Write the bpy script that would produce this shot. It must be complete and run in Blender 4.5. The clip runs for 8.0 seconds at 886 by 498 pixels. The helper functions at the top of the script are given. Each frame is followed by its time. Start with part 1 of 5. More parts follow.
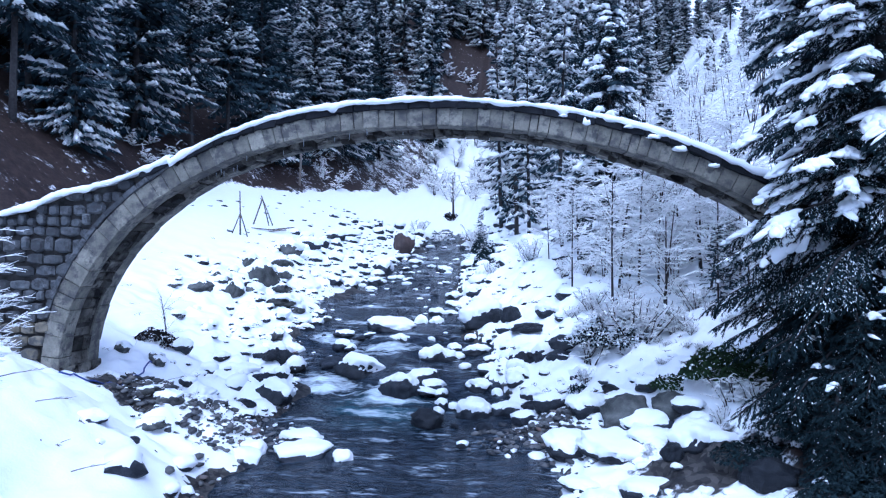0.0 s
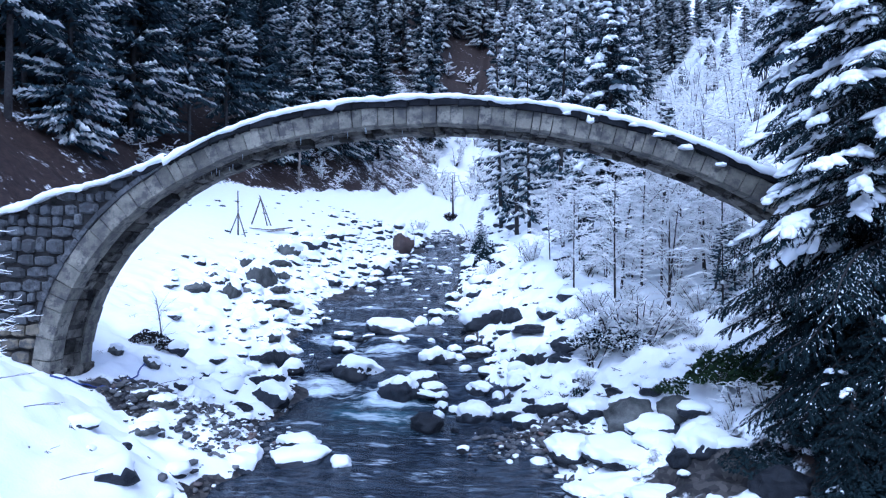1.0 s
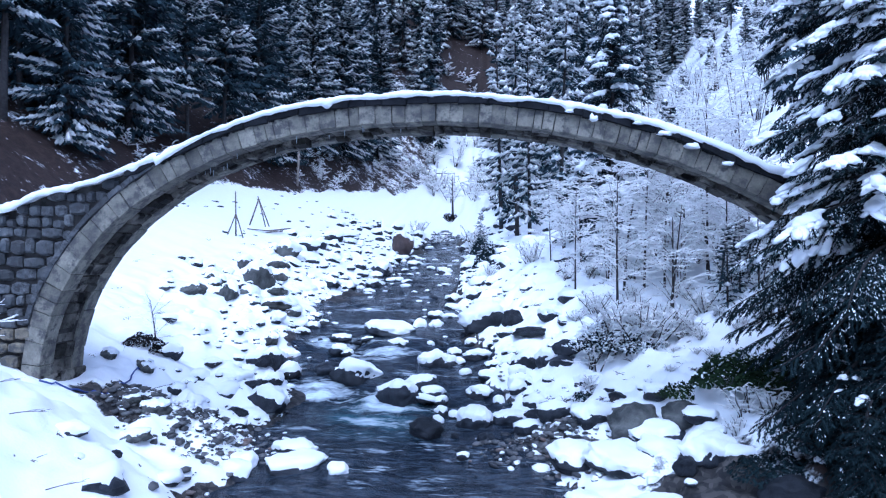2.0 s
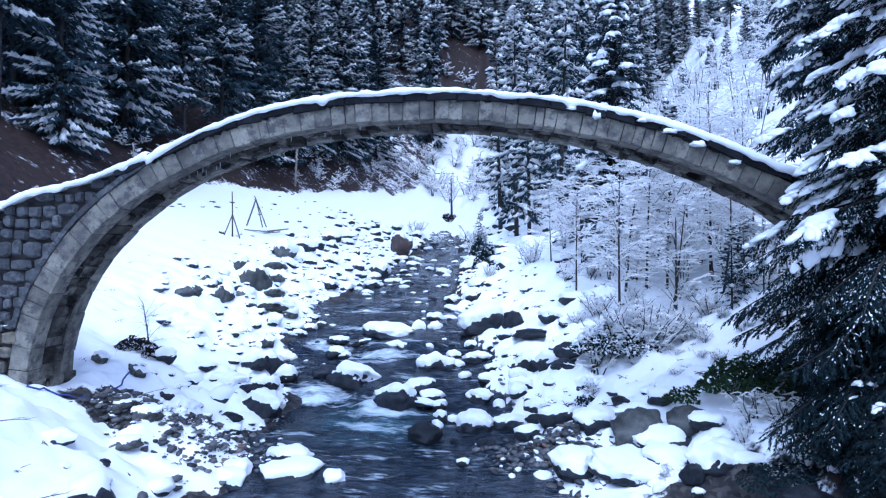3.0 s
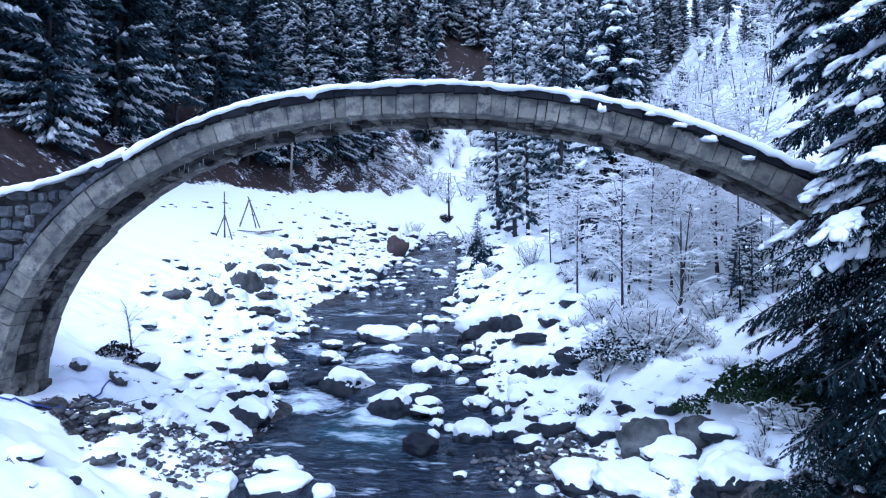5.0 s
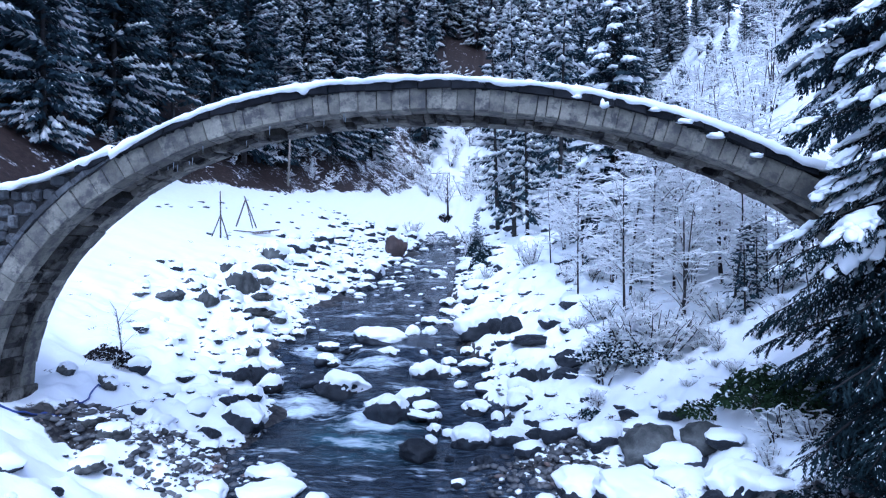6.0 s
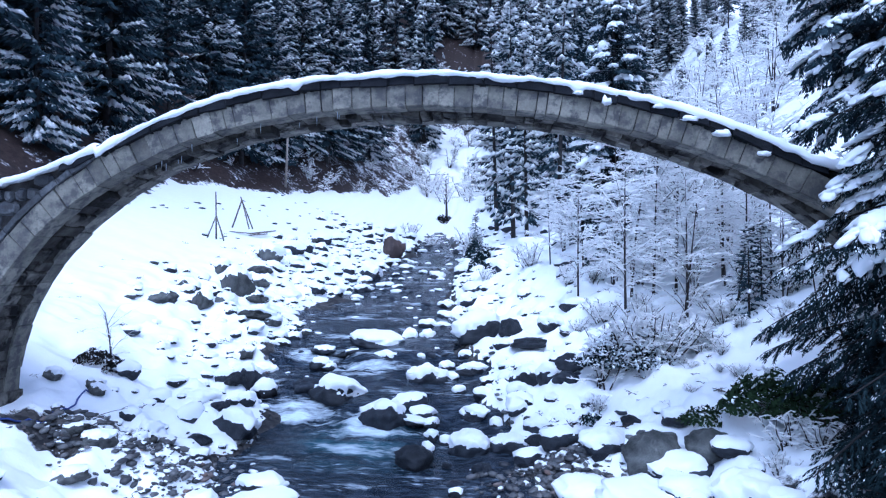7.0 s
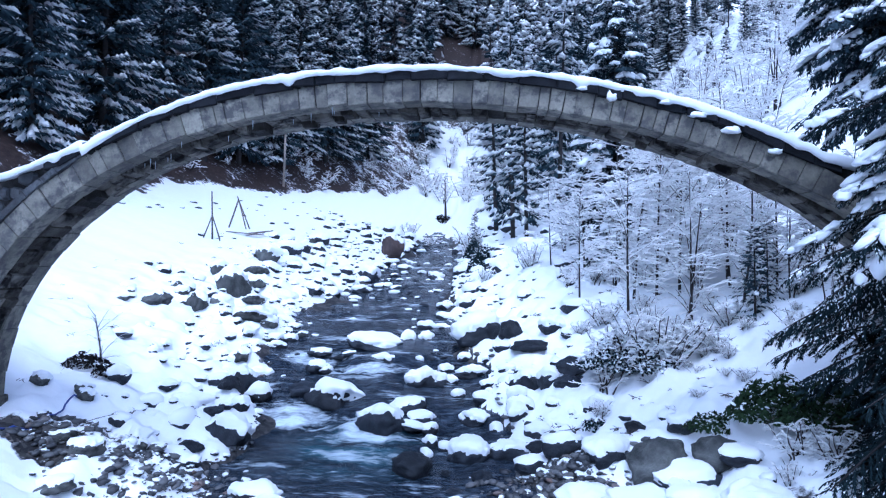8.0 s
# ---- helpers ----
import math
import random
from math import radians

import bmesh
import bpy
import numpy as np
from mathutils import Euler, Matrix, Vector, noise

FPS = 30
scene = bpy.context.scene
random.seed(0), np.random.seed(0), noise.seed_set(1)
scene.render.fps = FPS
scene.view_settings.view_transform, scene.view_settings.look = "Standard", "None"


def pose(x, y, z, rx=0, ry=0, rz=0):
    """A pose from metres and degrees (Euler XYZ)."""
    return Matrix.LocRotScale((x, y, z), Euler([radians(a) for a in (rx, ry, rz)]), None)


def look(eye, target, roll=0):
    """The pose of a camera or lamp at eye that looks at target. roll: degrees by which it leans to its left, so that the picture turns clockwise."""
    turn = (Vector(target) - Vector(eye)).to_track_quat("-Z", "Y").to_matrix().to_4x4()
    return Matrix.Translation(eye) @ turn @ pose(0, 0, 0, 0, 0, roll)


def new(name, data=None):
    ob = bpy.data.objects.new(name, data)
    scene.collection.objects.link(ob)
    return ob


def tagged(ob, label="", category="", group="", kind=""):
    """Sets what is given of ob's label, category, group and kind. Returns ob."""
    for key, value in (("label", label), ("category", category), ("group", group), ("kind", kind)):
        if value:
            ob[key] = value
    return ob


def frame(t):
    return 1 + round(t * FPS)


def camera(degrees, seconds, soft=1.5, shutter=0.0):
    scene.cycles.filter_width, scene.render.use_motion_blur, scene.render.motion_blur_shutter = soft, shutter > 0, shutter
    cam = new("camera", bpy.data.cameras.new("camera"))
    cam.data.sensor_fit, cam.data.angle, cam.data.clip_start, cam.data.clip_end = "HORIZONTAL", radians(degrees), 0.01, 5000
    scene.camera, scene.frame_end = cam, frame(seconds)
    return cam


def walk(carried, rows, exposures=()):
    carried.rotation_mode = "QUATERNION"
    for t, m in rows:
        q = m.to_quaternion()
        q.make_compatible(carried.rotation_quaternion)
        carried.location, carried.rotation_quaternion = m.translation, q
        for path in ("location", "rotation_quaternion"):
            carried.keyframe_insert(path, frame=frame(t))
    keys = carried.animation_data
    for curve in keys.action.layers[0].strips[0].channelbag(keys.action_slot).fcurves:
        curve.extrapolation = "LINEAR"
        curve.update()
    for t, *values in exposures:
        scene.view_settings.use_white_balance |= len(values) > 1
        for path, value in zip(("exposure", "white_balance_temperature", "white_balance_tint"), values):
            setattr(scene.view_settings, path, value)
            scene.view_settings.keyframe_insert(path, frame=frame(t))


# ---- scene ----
cam = camera(70.0, 8.0, 1.2)
PATH = [
    (0, (0.242, -0.045, 3.889), (0.082, 1.949, 3.916), 0.4),
    (0.5, (0.21, 0.116, 3.898), (0.052, 2.109, 3.925), 0.3),
    (1, (0.192, 0.295, 3.913), (0.034, 2.289, 3.94), 0.4),
    (1.5, (0.181, 0.472, 3.922), (0.023, 2.466, 3.951), 0.4),
    (3, (0.139, 1.058, 3.965), (-0.015, 3.051, 3.995), 0.3),
    (3.5, (0.121, 1.244, 3.974), (-0.03, 3.238, 4.005), 0.3),
    (4, (0.113, 1.452, 3.984), (-0.037, 3.446, 4.014), 0.3),
    (4.5, (0.111, 1.646, 3.981), (-0.037, 3.64, 4.014), 0.3),
    (6, (0.121, 2.288, 4.02), (-0.023, 4.283, 4.052), 0.2),
    (6.5, (0.135, 2.495, 4.022), (-0.009, 4.489, 4.056), 0.2),
    (7, (0.135, 2.707, 4.031), (-0.006, 4.702, 4.067), 0.2),
    (7.5, (0.126, 2.921, 4.051), (-0.014, 4.916, 4.087), 0.2),
    (8, (0.111, 3.14, 4.068), (-0.027, 5.135, 4.103), 0.2),
]
walk(cam, [(t, look(eye, target, roll)) for t, eye, target, roll in PATH], [(0, 0.22, 4380, 12.5), (8, 0.22, 4380, 12.5)])


# ---- world and sun: a dull winter sky ----
world = bpy.data.worlds.new("world")
scene.world = world
world.use_nodes = True
wn, wl = world.node_tree.nodes, world.node_tree.links
sky = wn.new("ShaderNodeTexSky")
sky.sky_type, sky.sun_disc = "NISHITA", False
sky.sun_elevation, sky.sun_rotation = radians(65), radians(160)
sky.air_density, sky.dust_density, sky.ozone_density = 1.0, 6.0, 1.0
wl.new(sky.outputs[0], wn["Background"].inputs[0])
wn["Background"].inputs[1].default_value = 0.13
sun_data = bpy.data.lights.new("sun", "SUN")
sun_data.energy, sun_data.angle, sun_data.color = 1.5, radians(50), (1.0, 0.97, 0.94)
sun = new("sun", sun_data)
sun.matrix_world = look((-16, -14, 36), (-2, 10, 0))


# ---- materials ----
def material(name, rough=0.8):
    m = bpy.data.materials.new(name)
    m.use_nodes = True
    nt = m.node_tree
    b = nt.nodes["Principled BSDF"]
    b.inputs["Roughness"].default_value = rough
    return m, nt, b


def noise_node(nt, scale, detail=5.0, rough=0.55, coord="Object", stretch=None):
    tc = nt.nodes.new("ShaderNodeTexCoord")
    n = nt.nodes.new("ShaderNodeTexNoise")
    n.inputs["Scale"].default_value, n.inputs["Detail"].default_value, n.inputs["Roughness"].default_value = scale, detail, rough
    if stretch:
        mp = nt.nodes.new("ShaderNodeMapping")
        mp.inputs["Scale"].default_value = stretch
        nt.links.new(tc.outputs[coord], mp.inputs[0])
        nt.links.new(mp.outputs[0], n.inputs["Vector"])
    else:
        nt.links.new(tc.outputs[coord], n.inputs["Vector"])
    return n


def ramp(nt, src, stops):
    r = nt.nodes.new("ShaderNodeValToRGB")
    while len(r.color_ramp.elements) < len(stops):
        r.color_ramp.elements.new(0.5)
    for e, (p, c) in zip(r.color_ramp.elements, stops):
        e.position, e.color = p, (*c, 1)
    nt.links.new(src, r.inputs[0])
    return r


def mix(nt, fac, a, b, mode="MIX"):
    m = nt.nodes.new("ShaderNodeMix")
    m.data_type, m.blend_type = "RGBA", mode
    for sock, val in ((m.inputs[0], fac), (m.inputs[6], a), (m.inputs[7], b)):
        if isinstance(val, (int, float)):
            sock.default_value = val
        elif isinstance(val, tuple):
            sock.default_value = (*val, 1)
        else:
            nt.links.new(val, sock)
    return m.outputs[2]


def calc(nt, op, a, b=0.0, clamp=False):
    m = nt.nodes.new("ShaderNodeMath")
    m.operation, m.use_clamp = op, clamp
    for sock, val in ((m.inputs[0], a), (m.inputs[1], b)):
        if isinstance(val, (int, float)):
            sock.default_value = val
        else:
            nt.links.new(val, sock)
    return m.outputs[0]


def bump(nt, b, height, strength, dist):
    n = nt.nodes.new("ShaderNodeBump")
    n.inputs["Strength"].default_value, n.inputs["Distance"].default_value = strength, dist
    nt.links.new(height, n.inputs["Height"])
    nt.links.new(n.outputs[0], b.inputs["Normal"])


def stony(name, dark, light, scale, rough=0.85, spread=0.5, relief=0.02, stain=None):
    """Stone, bark or soil: a noise colour, varied from piece to piece, with relief."""
    m, nt, b = material(name, rough)
    n1, n2 = noise_node(nt, scale), noise_node(nt, scale * 9, 4)
    mid = tuple((p + q) / 2 for p, q in zip(dark, light))
    r = ramp(nt, n1.outputs[0], [(0.28, dark), (0.5, mid), (0.72, light)])
    info = nt.nodes.new("ShaderNodeObjectInfo")
    k = calc(nt, "ADD", calc(nt, "MULTIPLY", info.outputs["Random"], spread), 1 - spread / 2)
    g = calc(nt, "MULTIPLY", k, calc(nt, "ADD", calc(nt, "MULTIPLY", n2.outputs[0], 0.7), 0.65))
    comb = nt.nodes.new("ShaderNodeCombineColor")
    for i in range(3):
        nt.links.new(g, comb.inputs[i])
    col = mix(nt, 1.0, r.outputs[0], comb.outputs[0], "MULTIPLY")
    if stain:
        n3 = noise_node(nt, scale * 1.7, 6, 0.65)
        f = ramp(nt, n3.outputs[0], [(0.47, (0, 0, 0)), (0.6, (1, 1, 1))])
        col = mix(nt, f.outputs[0], col, stain)
    nt.links.new(col, b.inputs["Base Color"])
    bump(nt, b, n2.outputs[0], 0.7, relief)
    return m


def snow_material(name="snow", tone=(0.9, 0.92, 0.94)):
    m, nt, b = material(name, 0.55)
    n1, n2 = noise_node(nt, 1.3), noise_node(nt, 28, 3)
    r = ramp(nt, n1.outputs[0], [(0.3, tuple(c * 0.95 for c in tone)), (0.7, tone)])
    nt.links.new(r.outputs[0], b.inputs["Base Color"])
    b.inputs["Specular IOR Level"].default_value = 0.25
    bump(nt, b, mix(nt, 0.3, n1.outputs[0], n2.outputs[0]), 0.35, 0.03)
    return m


M_SNOW = snow_material()


def thin_snow():
    """Loose snow on twigs, thin enough to let daylight through."""
    m = snow_material("twig_snow", (0.96, 0.96, 0.955))
    nt = m.node_tree
    b, out = nt.nodes["Principled BSDF"], nt.nodes["Material Output"]
    t = nt.nodes.new("ShaderNodeBsdfTranslucent")
    t.inputs["Color"].default_value = (0.96, 0.96, 0.955, 1)
    mx = nt.nodes.new("ShaderNodeMixShader")
    mx.inputs[0].default_value = 0.42
    nt.links.new(b.outputs[0], mx.inputs[1])
    nt.links.new(t.outputs[0], mx.inputs[2])
    nt.links.new(mx.outputs[0], out.inputs[0])
    return m


M_TWIGSNOW = thin_snow()
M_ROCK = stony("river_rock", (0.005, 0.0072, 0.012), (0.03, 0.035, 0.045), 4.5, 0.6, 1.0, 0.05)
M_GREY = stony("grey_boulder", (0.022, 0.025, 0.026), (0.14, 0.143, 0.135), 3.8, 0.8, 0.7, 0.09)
M_RED = stony("rusty_rock", (0.03, 0.022, 0.021), (0.1, 0.07, 0.062), 2.0, 0.75, 0.3, 0.03)
M_VOUSS = stony("cut_stone", (0.098, 0.094, 0.08), (0.25, 0.236, 0.19), 2.6, 0.9, 0.6, 0.012, (0.07, 0.068, 0.066))
M_RUBBLE = stony("rubble_stone", (0.024, 0.028, 0.034), (0.105, 0.108, 0.11), 3.2, 0.9, 1.0, 0.02, (0.035, 0.035, 0.038))
# stains, plus a base colour darkened to stand in for shade under the vault
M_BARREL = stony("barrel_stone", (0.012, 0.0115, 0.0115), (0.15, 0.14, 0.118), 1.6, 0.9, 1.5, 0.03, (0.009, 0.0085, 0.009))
M_BASE = stony("plinth_stone", (0.09, 0.08, 0.06), (0.26, 0.225, 0.16), 2.4, 0.9, 0.5, 0.02, (0.06, 0.06, 0.06))
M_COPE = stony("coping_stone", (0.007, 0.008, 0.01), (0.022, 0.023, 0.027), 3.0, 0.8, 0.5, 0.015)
M_MORTAR = stony("mortar", (0.015, 0.0145, 0.014), (0.06, 0.057, 0.054), 4.0, 0.95, 0.2, 0.02)
M_BARK = stony("bark", (0.025, 0.022, 0.02), (0.085, 0.075, 0.065), 6.0, 0.95, 0.5, 0.02)
M_DARKBARK = stony("spruce_bark", (0.008, 0.0075, 0.008), (0.035, 0.031, 0.03), 6.0, 0.95, 0.4, 0.02)
M_FORESTBARK = stony("forest_bark", (0.014, 0.013, 0.014), (0.05, 0.046, 0.045), 6.0, 0.95, 0.5, 0.02)
M_TWIG = stony("twig", (0.035, 0.028, 0.026), (0.11, 0.09, 0.08), 6.0, 0.95, 0.4, 0.01)
M_DARKTWIG = stony("wet_twig", (0.014, 0.012, 0.013), (0.05, 0.043, 0.042), 6.0, 0.9, 0.4, 0.01)
M_POLE = stony("pale_wood", (0.16, 0.14, 0.12), (0.34, 0.3, 0.26), 5.0, 0.9, 0.3, 0.01)
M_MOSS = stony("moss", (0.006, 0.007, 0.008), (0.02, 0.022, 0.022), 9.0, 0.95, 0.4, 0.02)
for dull, level in ((M_COPE, 0.1), (M_MOSS, 0.08), (M_BARREL, 0.15), (M_ROCK, 0.3), (M_GREY, 0.25), (M_MORTAR, 0.15)):
    dull.node_tree.nodes["Principled BSDF"].inputs["Specular IOR Level"].default_value = level
M_WOOD = stony("weathered_wood", (0.06, 0.05, 0.045), (0.17, 0.145, 0.125), 5.0, 0.9, 0.4, 0.01)


def needle_material(name, dark, light):
    m, nt, b = material(name, 0.75)
    geo = nt.nodes.new("ShaderNodeNewGeometry")
    n1 = noise_node(nt, 0.8)
    f = calc(nt, "ADD", calc(nt, "MULTIPLY", geo.outputs["Random Per Island"], 0.6), calc(nt, "MULTIPLY", n1.outputs[0], 0.4))
    r = ramp(nt, f, [(0.15, dark), (0.85, light)])
    nt.links.new(r.outputs[0], b.inputs["Base Color"])
    b.inputs["Specular IOR Level"].default_value = 0.06
    return m


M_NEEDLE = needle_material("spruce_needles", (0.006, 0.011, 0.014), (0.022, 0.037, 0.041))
# same needles made paler and bluer: distance haze put into the colour
M_HAZED = needle_material("hazed_needles", (0.018, 0.03, 0.042), (0.055, 0.085, 0.1))
M_LEAF = needle_material("bramble_leaves", (0.008, 0.015, 0.008), (0.03, 0.05, 0.022))


def ground_material():
    """Snow that gives way to bare brown earth where the point attribute 'bare' is high."""
    m, nt, b = material("snowy_ground", 0.6)
    at = nt.nodes.new("ShaderNodeAttribute")
    at.attribute_name = "bare"
    geo = nt.nodes.new("ShaderNodeNewGeometry")
    n1, n2, n3 = noise_node(nt, 0.55, 8, 0.7), noise_node(nt, 3.2, 6, 0.65), noise_node(nt, 25, 3)
    soil = ramp(nt, n2.outputs[0], [(0.3, (0.011, 0.008, 0.0075)), (0.5, (0.029, 0.019, 0.016)), (0.72, (0.056, 0.037, 0.03))])
    white = ramp(nt, n2.outputs[0], [(0.3, (0.87, 0.89, 0.91)), (0.7, (0.91, 0.93, 0.95))])
    rough_mask = calc(nt, "ADD", calc(nt, "MULTIPLY", n1.outputs[0], 0.55), calc(nt, "MULTIPLY", n2.outputs[0], 0.45))
    f = calc(nt, "SUBTRACT", at.outputs["Fac"], rough_mask)
    f = calc(nt, "MULTIPLY", calc(nt, "ADD", f, 0.02), 14.0, True)
    stones = nt.nodes.new("ShaderNodeTexVoronoi")
    stones.inputs["Scale"].default_value = 9.0
    tc = nt.nodes.new("ShaderNodeTexCoord")
    nt.links.new(tc.outputs["Object"], stones.inputs["Vector"])
    grey = ramp(nt, stones.outputs["Color"], [(0.2, (0.015, 0.015, 0.017)), (0.5, (0.035, 0.033, 0.032)), (0.85, (0.08, 0.074, 0.068))])
    gr = nt.nodes.new("ShaderNodeAttribute")
    gr.attribute_name = "gravel"
    earth = mix(nt, gr.outputs["Fac"], soil.outputs[0], grey.outputs[0])
    nt.links.new(mix(nt, f, white.outputs[0], earth), b.inputs["Base Color"])
    b.inputs["Specular IOR Level"].default_value = 0.25
    bump(nt, b, mix(nt, 0.35, n2.outputs[0], n3.outputs[0]), 0.4, 0.05)
    return m


def water_material():
    m, nt, b = material("stream_water", 0.1)
    at = nt.nodes.new("ShaderNodeAttribute")
    at.attribute_name = "foam"
    teal = nt.nodes.new("ShaderNodeAttribute")
    teal.attribute_name = "teal"
    n1, n2 = noise_node(nt, 3.0, 6, 0.6, stretch=(0.4, 1.2, 1.0)), noise_node(nt, 11.0, 5, 0.6, stretch=(0.6, 1.0, 1.0))
    bed = noise_node(nt, 2.2, 4)
    base = ramp(nt, bed.outputs[0], [(0.35, (0.006, 0.009, 0.016)), (0.6, (0.012, 0.017, 0.027)), (0.78, (0.026, 0.024, 0.026))])
    col = mix(nt, teal.outputs["Fac"], base.outputs[0], (0.1, 0.25, 0.31))
    n3 = noise_node(nt, 6.0, 6, 0.65, stretch=(0.45, 1.6, 1.0))
    rip = calc(nt, "ADD", calc(nt, "MULTIPLY", n1.outputs[0], 0.8), calc(nt, "MULTIPLY", n3.outputs[0], 1.2))
    f = calc(nt, "ADD", at.outputs["Fac"], calc(nt, "SUBTRACT", rip, 1.0))
    f = calc(nt, "MULTIPLY", calc(nt, "SUBTRACT", f, 0.24), 1.45, True)
    # pale streaks: sky reflections and broken water put into the colour
    streak = ramp(nt, calc(nt, "MULTIPLY", rip, 0.5), [(0.46, (0, 0, 0)), (0.68, (0.75, 0.75, 0.75))])
    col = mix(nt, streak.outputs[0], col, (0.1, 0.125, 0.16))
    nt.links.new(mix(nt, f, col, (0.68, 0.76, 0.82)), b.inputs["Base Color"])
    nt.links.new(calc(nt, "ADD", calc(nt, "MULTIPLY", f, 0.6), 0.14), b.inputs["Roughness"])
    b.inputs["IOR"].default_value = 1.33
    b.inputs["Specular IOR Level"].default_value = 0.4
    bump(nt, b, mix(nt, 0.45, n3.outputs[0], n2.outputs[0]), 0.6, 0.08)
    return m


M_GROUND, M_WATER = ground_material(), water_material()


# ---- helpers for meshes ----
def mesh_of(name, verts, faces, mat, smooth=False):
    me = bpy.data.meshes.new(name)
    me.from_pydata([tuple(v) for v in verts], [], [tuple(f) for f in faces])
    me.materials.append(mat)
    if smooth:
        me.polygons.foreach_set("use_smooth", [True] * len(me.polygons))
    me.update()
    return me


def piece(name, me, parent=None, m=None, label=""):
    """A mesh object, as a part of its parent where one is given."""
    ob = new(name, me)
    if parent:
        ob.parent = parent
    if m is not None:
        ob.matrix_basis = m
    return tagged(ob, label)


class Soup:
    """Gathers vertices and faces of many small pieces for one mesh."""

    def __init__(self):
        self.v, self.f = [], []

    def add(self, verts, faces):
        k = len(self.v)
        self.v.extend(verts)
        self.f.extend([tuple(i + k for i in f) for f in faces])

    def tube(self, pts, radii, sides=4, cap=True):
        k, n = len(self.v), len(pts)
        for i, p in enumerate(pts):
            d = (pts[min(i + 1, n - 1)] - pts[max(i - 1, 0)]).normalized()
            a = d.orthogonal().normalized()
            c = d.cross(a)
            for s in range(sides):
                w = 2 * math.pi * s / sides
                self.v.append(p + (a * math.cos(w) + c * math.sin(w)) * radii[i])
        for i in range(n - 1):
            for s in range(sides):
                t = (s + 1) % sides
                self.f.append((k + i * sides + s, k + i * sides + t, k + (i + 1) * sides + t, k + (i + 1) * sides + s))
        if cap:
            self.f.append(tuple(k + (n - 1) * sides + s for s in range(sides)))
            self.f.append(tuple(k + s for s in reversed(range(sides))))

    def lump(self, c, along, half, width, height):
        """A low rounded pad: pointed along its length, arched on top."""
        side = along.cross(Vector((0, 0, 1)))
        side = side.normalized() if side.length > 1e-3 else Vector((1, 0, 0))
        up = Vector((0, 0, 1))
        a = along.normalized()
        self.add([c - a * half, c - a * half * 0.4 + side * width, c + a * half * 0.45 + side * width * 0.9, c + a * half,
                  c + a * half * 0.45 - side * width * 0.9, c - a * half * 0.4 - side * width,
                  c - a * half * 0.35 + up * height, c + a * half * 0.4 + up * height * 0.9],
                 [(0, 1, 6), (1, 2, 7, 6), (2, 3, 7), (3, 4, 7), (4, 5, 6, 7), (5, 0, 6), (5, 4, 3, 2, 1, 0)])

    def chip(self, c, along, half, width, height):
        """A small pad of snow for trees farther off."""
        a = along.normalized()
        side = a.cross(Vector((0, 0, 1)))
        side = side.normalized() if side.length > 1e-3 else Vector((1, 0, 0))
        self.add([c - a * half, c + side * width, c + a * half, c - side * width, c - a * half * 0.1 + Vector((0, 0, height))],
                 [(0, 1, 4), (1, 2, 4), (2, 3, 4), (3, 0, 4), (3, 2, 1, 0)])

    def mesh(self, name, mat, smooth=False):
        return mesh_of(name, self.v, self.f, mat, smooth)


def fbm(x, y, z=0.0, octaves=3):
    s, a, v = 1.0, 1.0, 0.0
    for _ in range(octaves):
        v += a * noise.noise((x * s, y * s, z * s + 7.3))
        s, a = s * 2.1, a * 0.5
    return v


# ---- shape of the valley ----
ST_Y = [-150, -20, 0, 13, 17, 19.6, 21.0, 24.3, 25.6, 30, 34, 42, 50, 65, 80, 110, 200, 420, 800]
ST_Z = [-14, -3.4, -2.0, -1.15, -0.86, -0.62, -0.22, 0.28, 0.68, 1.3, 1.85, 2.85, 3.85, 6.2, 9.0, 16.0, 40, 110, 190]
XL_Y = [-150, 0, 13, 17.5, 19.5, 25, 31, 39, 52, 60, 70, 400]
XL_X = [-5.0, -5.4, -5.8, -5.9, -6.1, -7.9, -8.4, -7.3, -6.6, -6.3, -5.3, 5]
XR_Y = [-150, 0, 13, 16, 18, 20, 25, 31, 39, 52, 60, 70, 400]
XR_X = [2.6, 2.2, 1.6, 1.5, 0.9, 0.4, -0.3, -1.35, -1.8, -1.7, -2.5, -4.9, 10]
LD = [0, 0.5, 2, 4.5, 7, 10, 16.7, 60]
LH = [-0.15, 0.22, 0.75, 1.65, 2.35, 3.2, 5.2, 14]
RD = [0, 0.5, 2.4, 4, 7.6, 12, 24, 33, 43, 55, 90, 400]
TOE_Y = [-150, 0, 28, 40, 50, 85, 130, 400]
TOE_X = [-34, -27, -21.5, -23.5, -24.5, -11, -9, -9]
RH = [-0.12, 0.25, 0.75, 1.5, 2.4, 3.7, 9.0, 15, 26.5, 33, 42, 70]


def stream_level(y):
    return np.interp(y, ST_Y, ST_Z)


def shore(x_y, x_x, y):
    """An edge of the stream, with small bays."""
    return np.interp(y, x_y, x_x) + 0.22 * np.sin(1.3 * y + 0.6 * len(x_y)) + 0.16 * np.sin(3.1 * y + 1) + 0.08 * np.sin(6.7 * y)


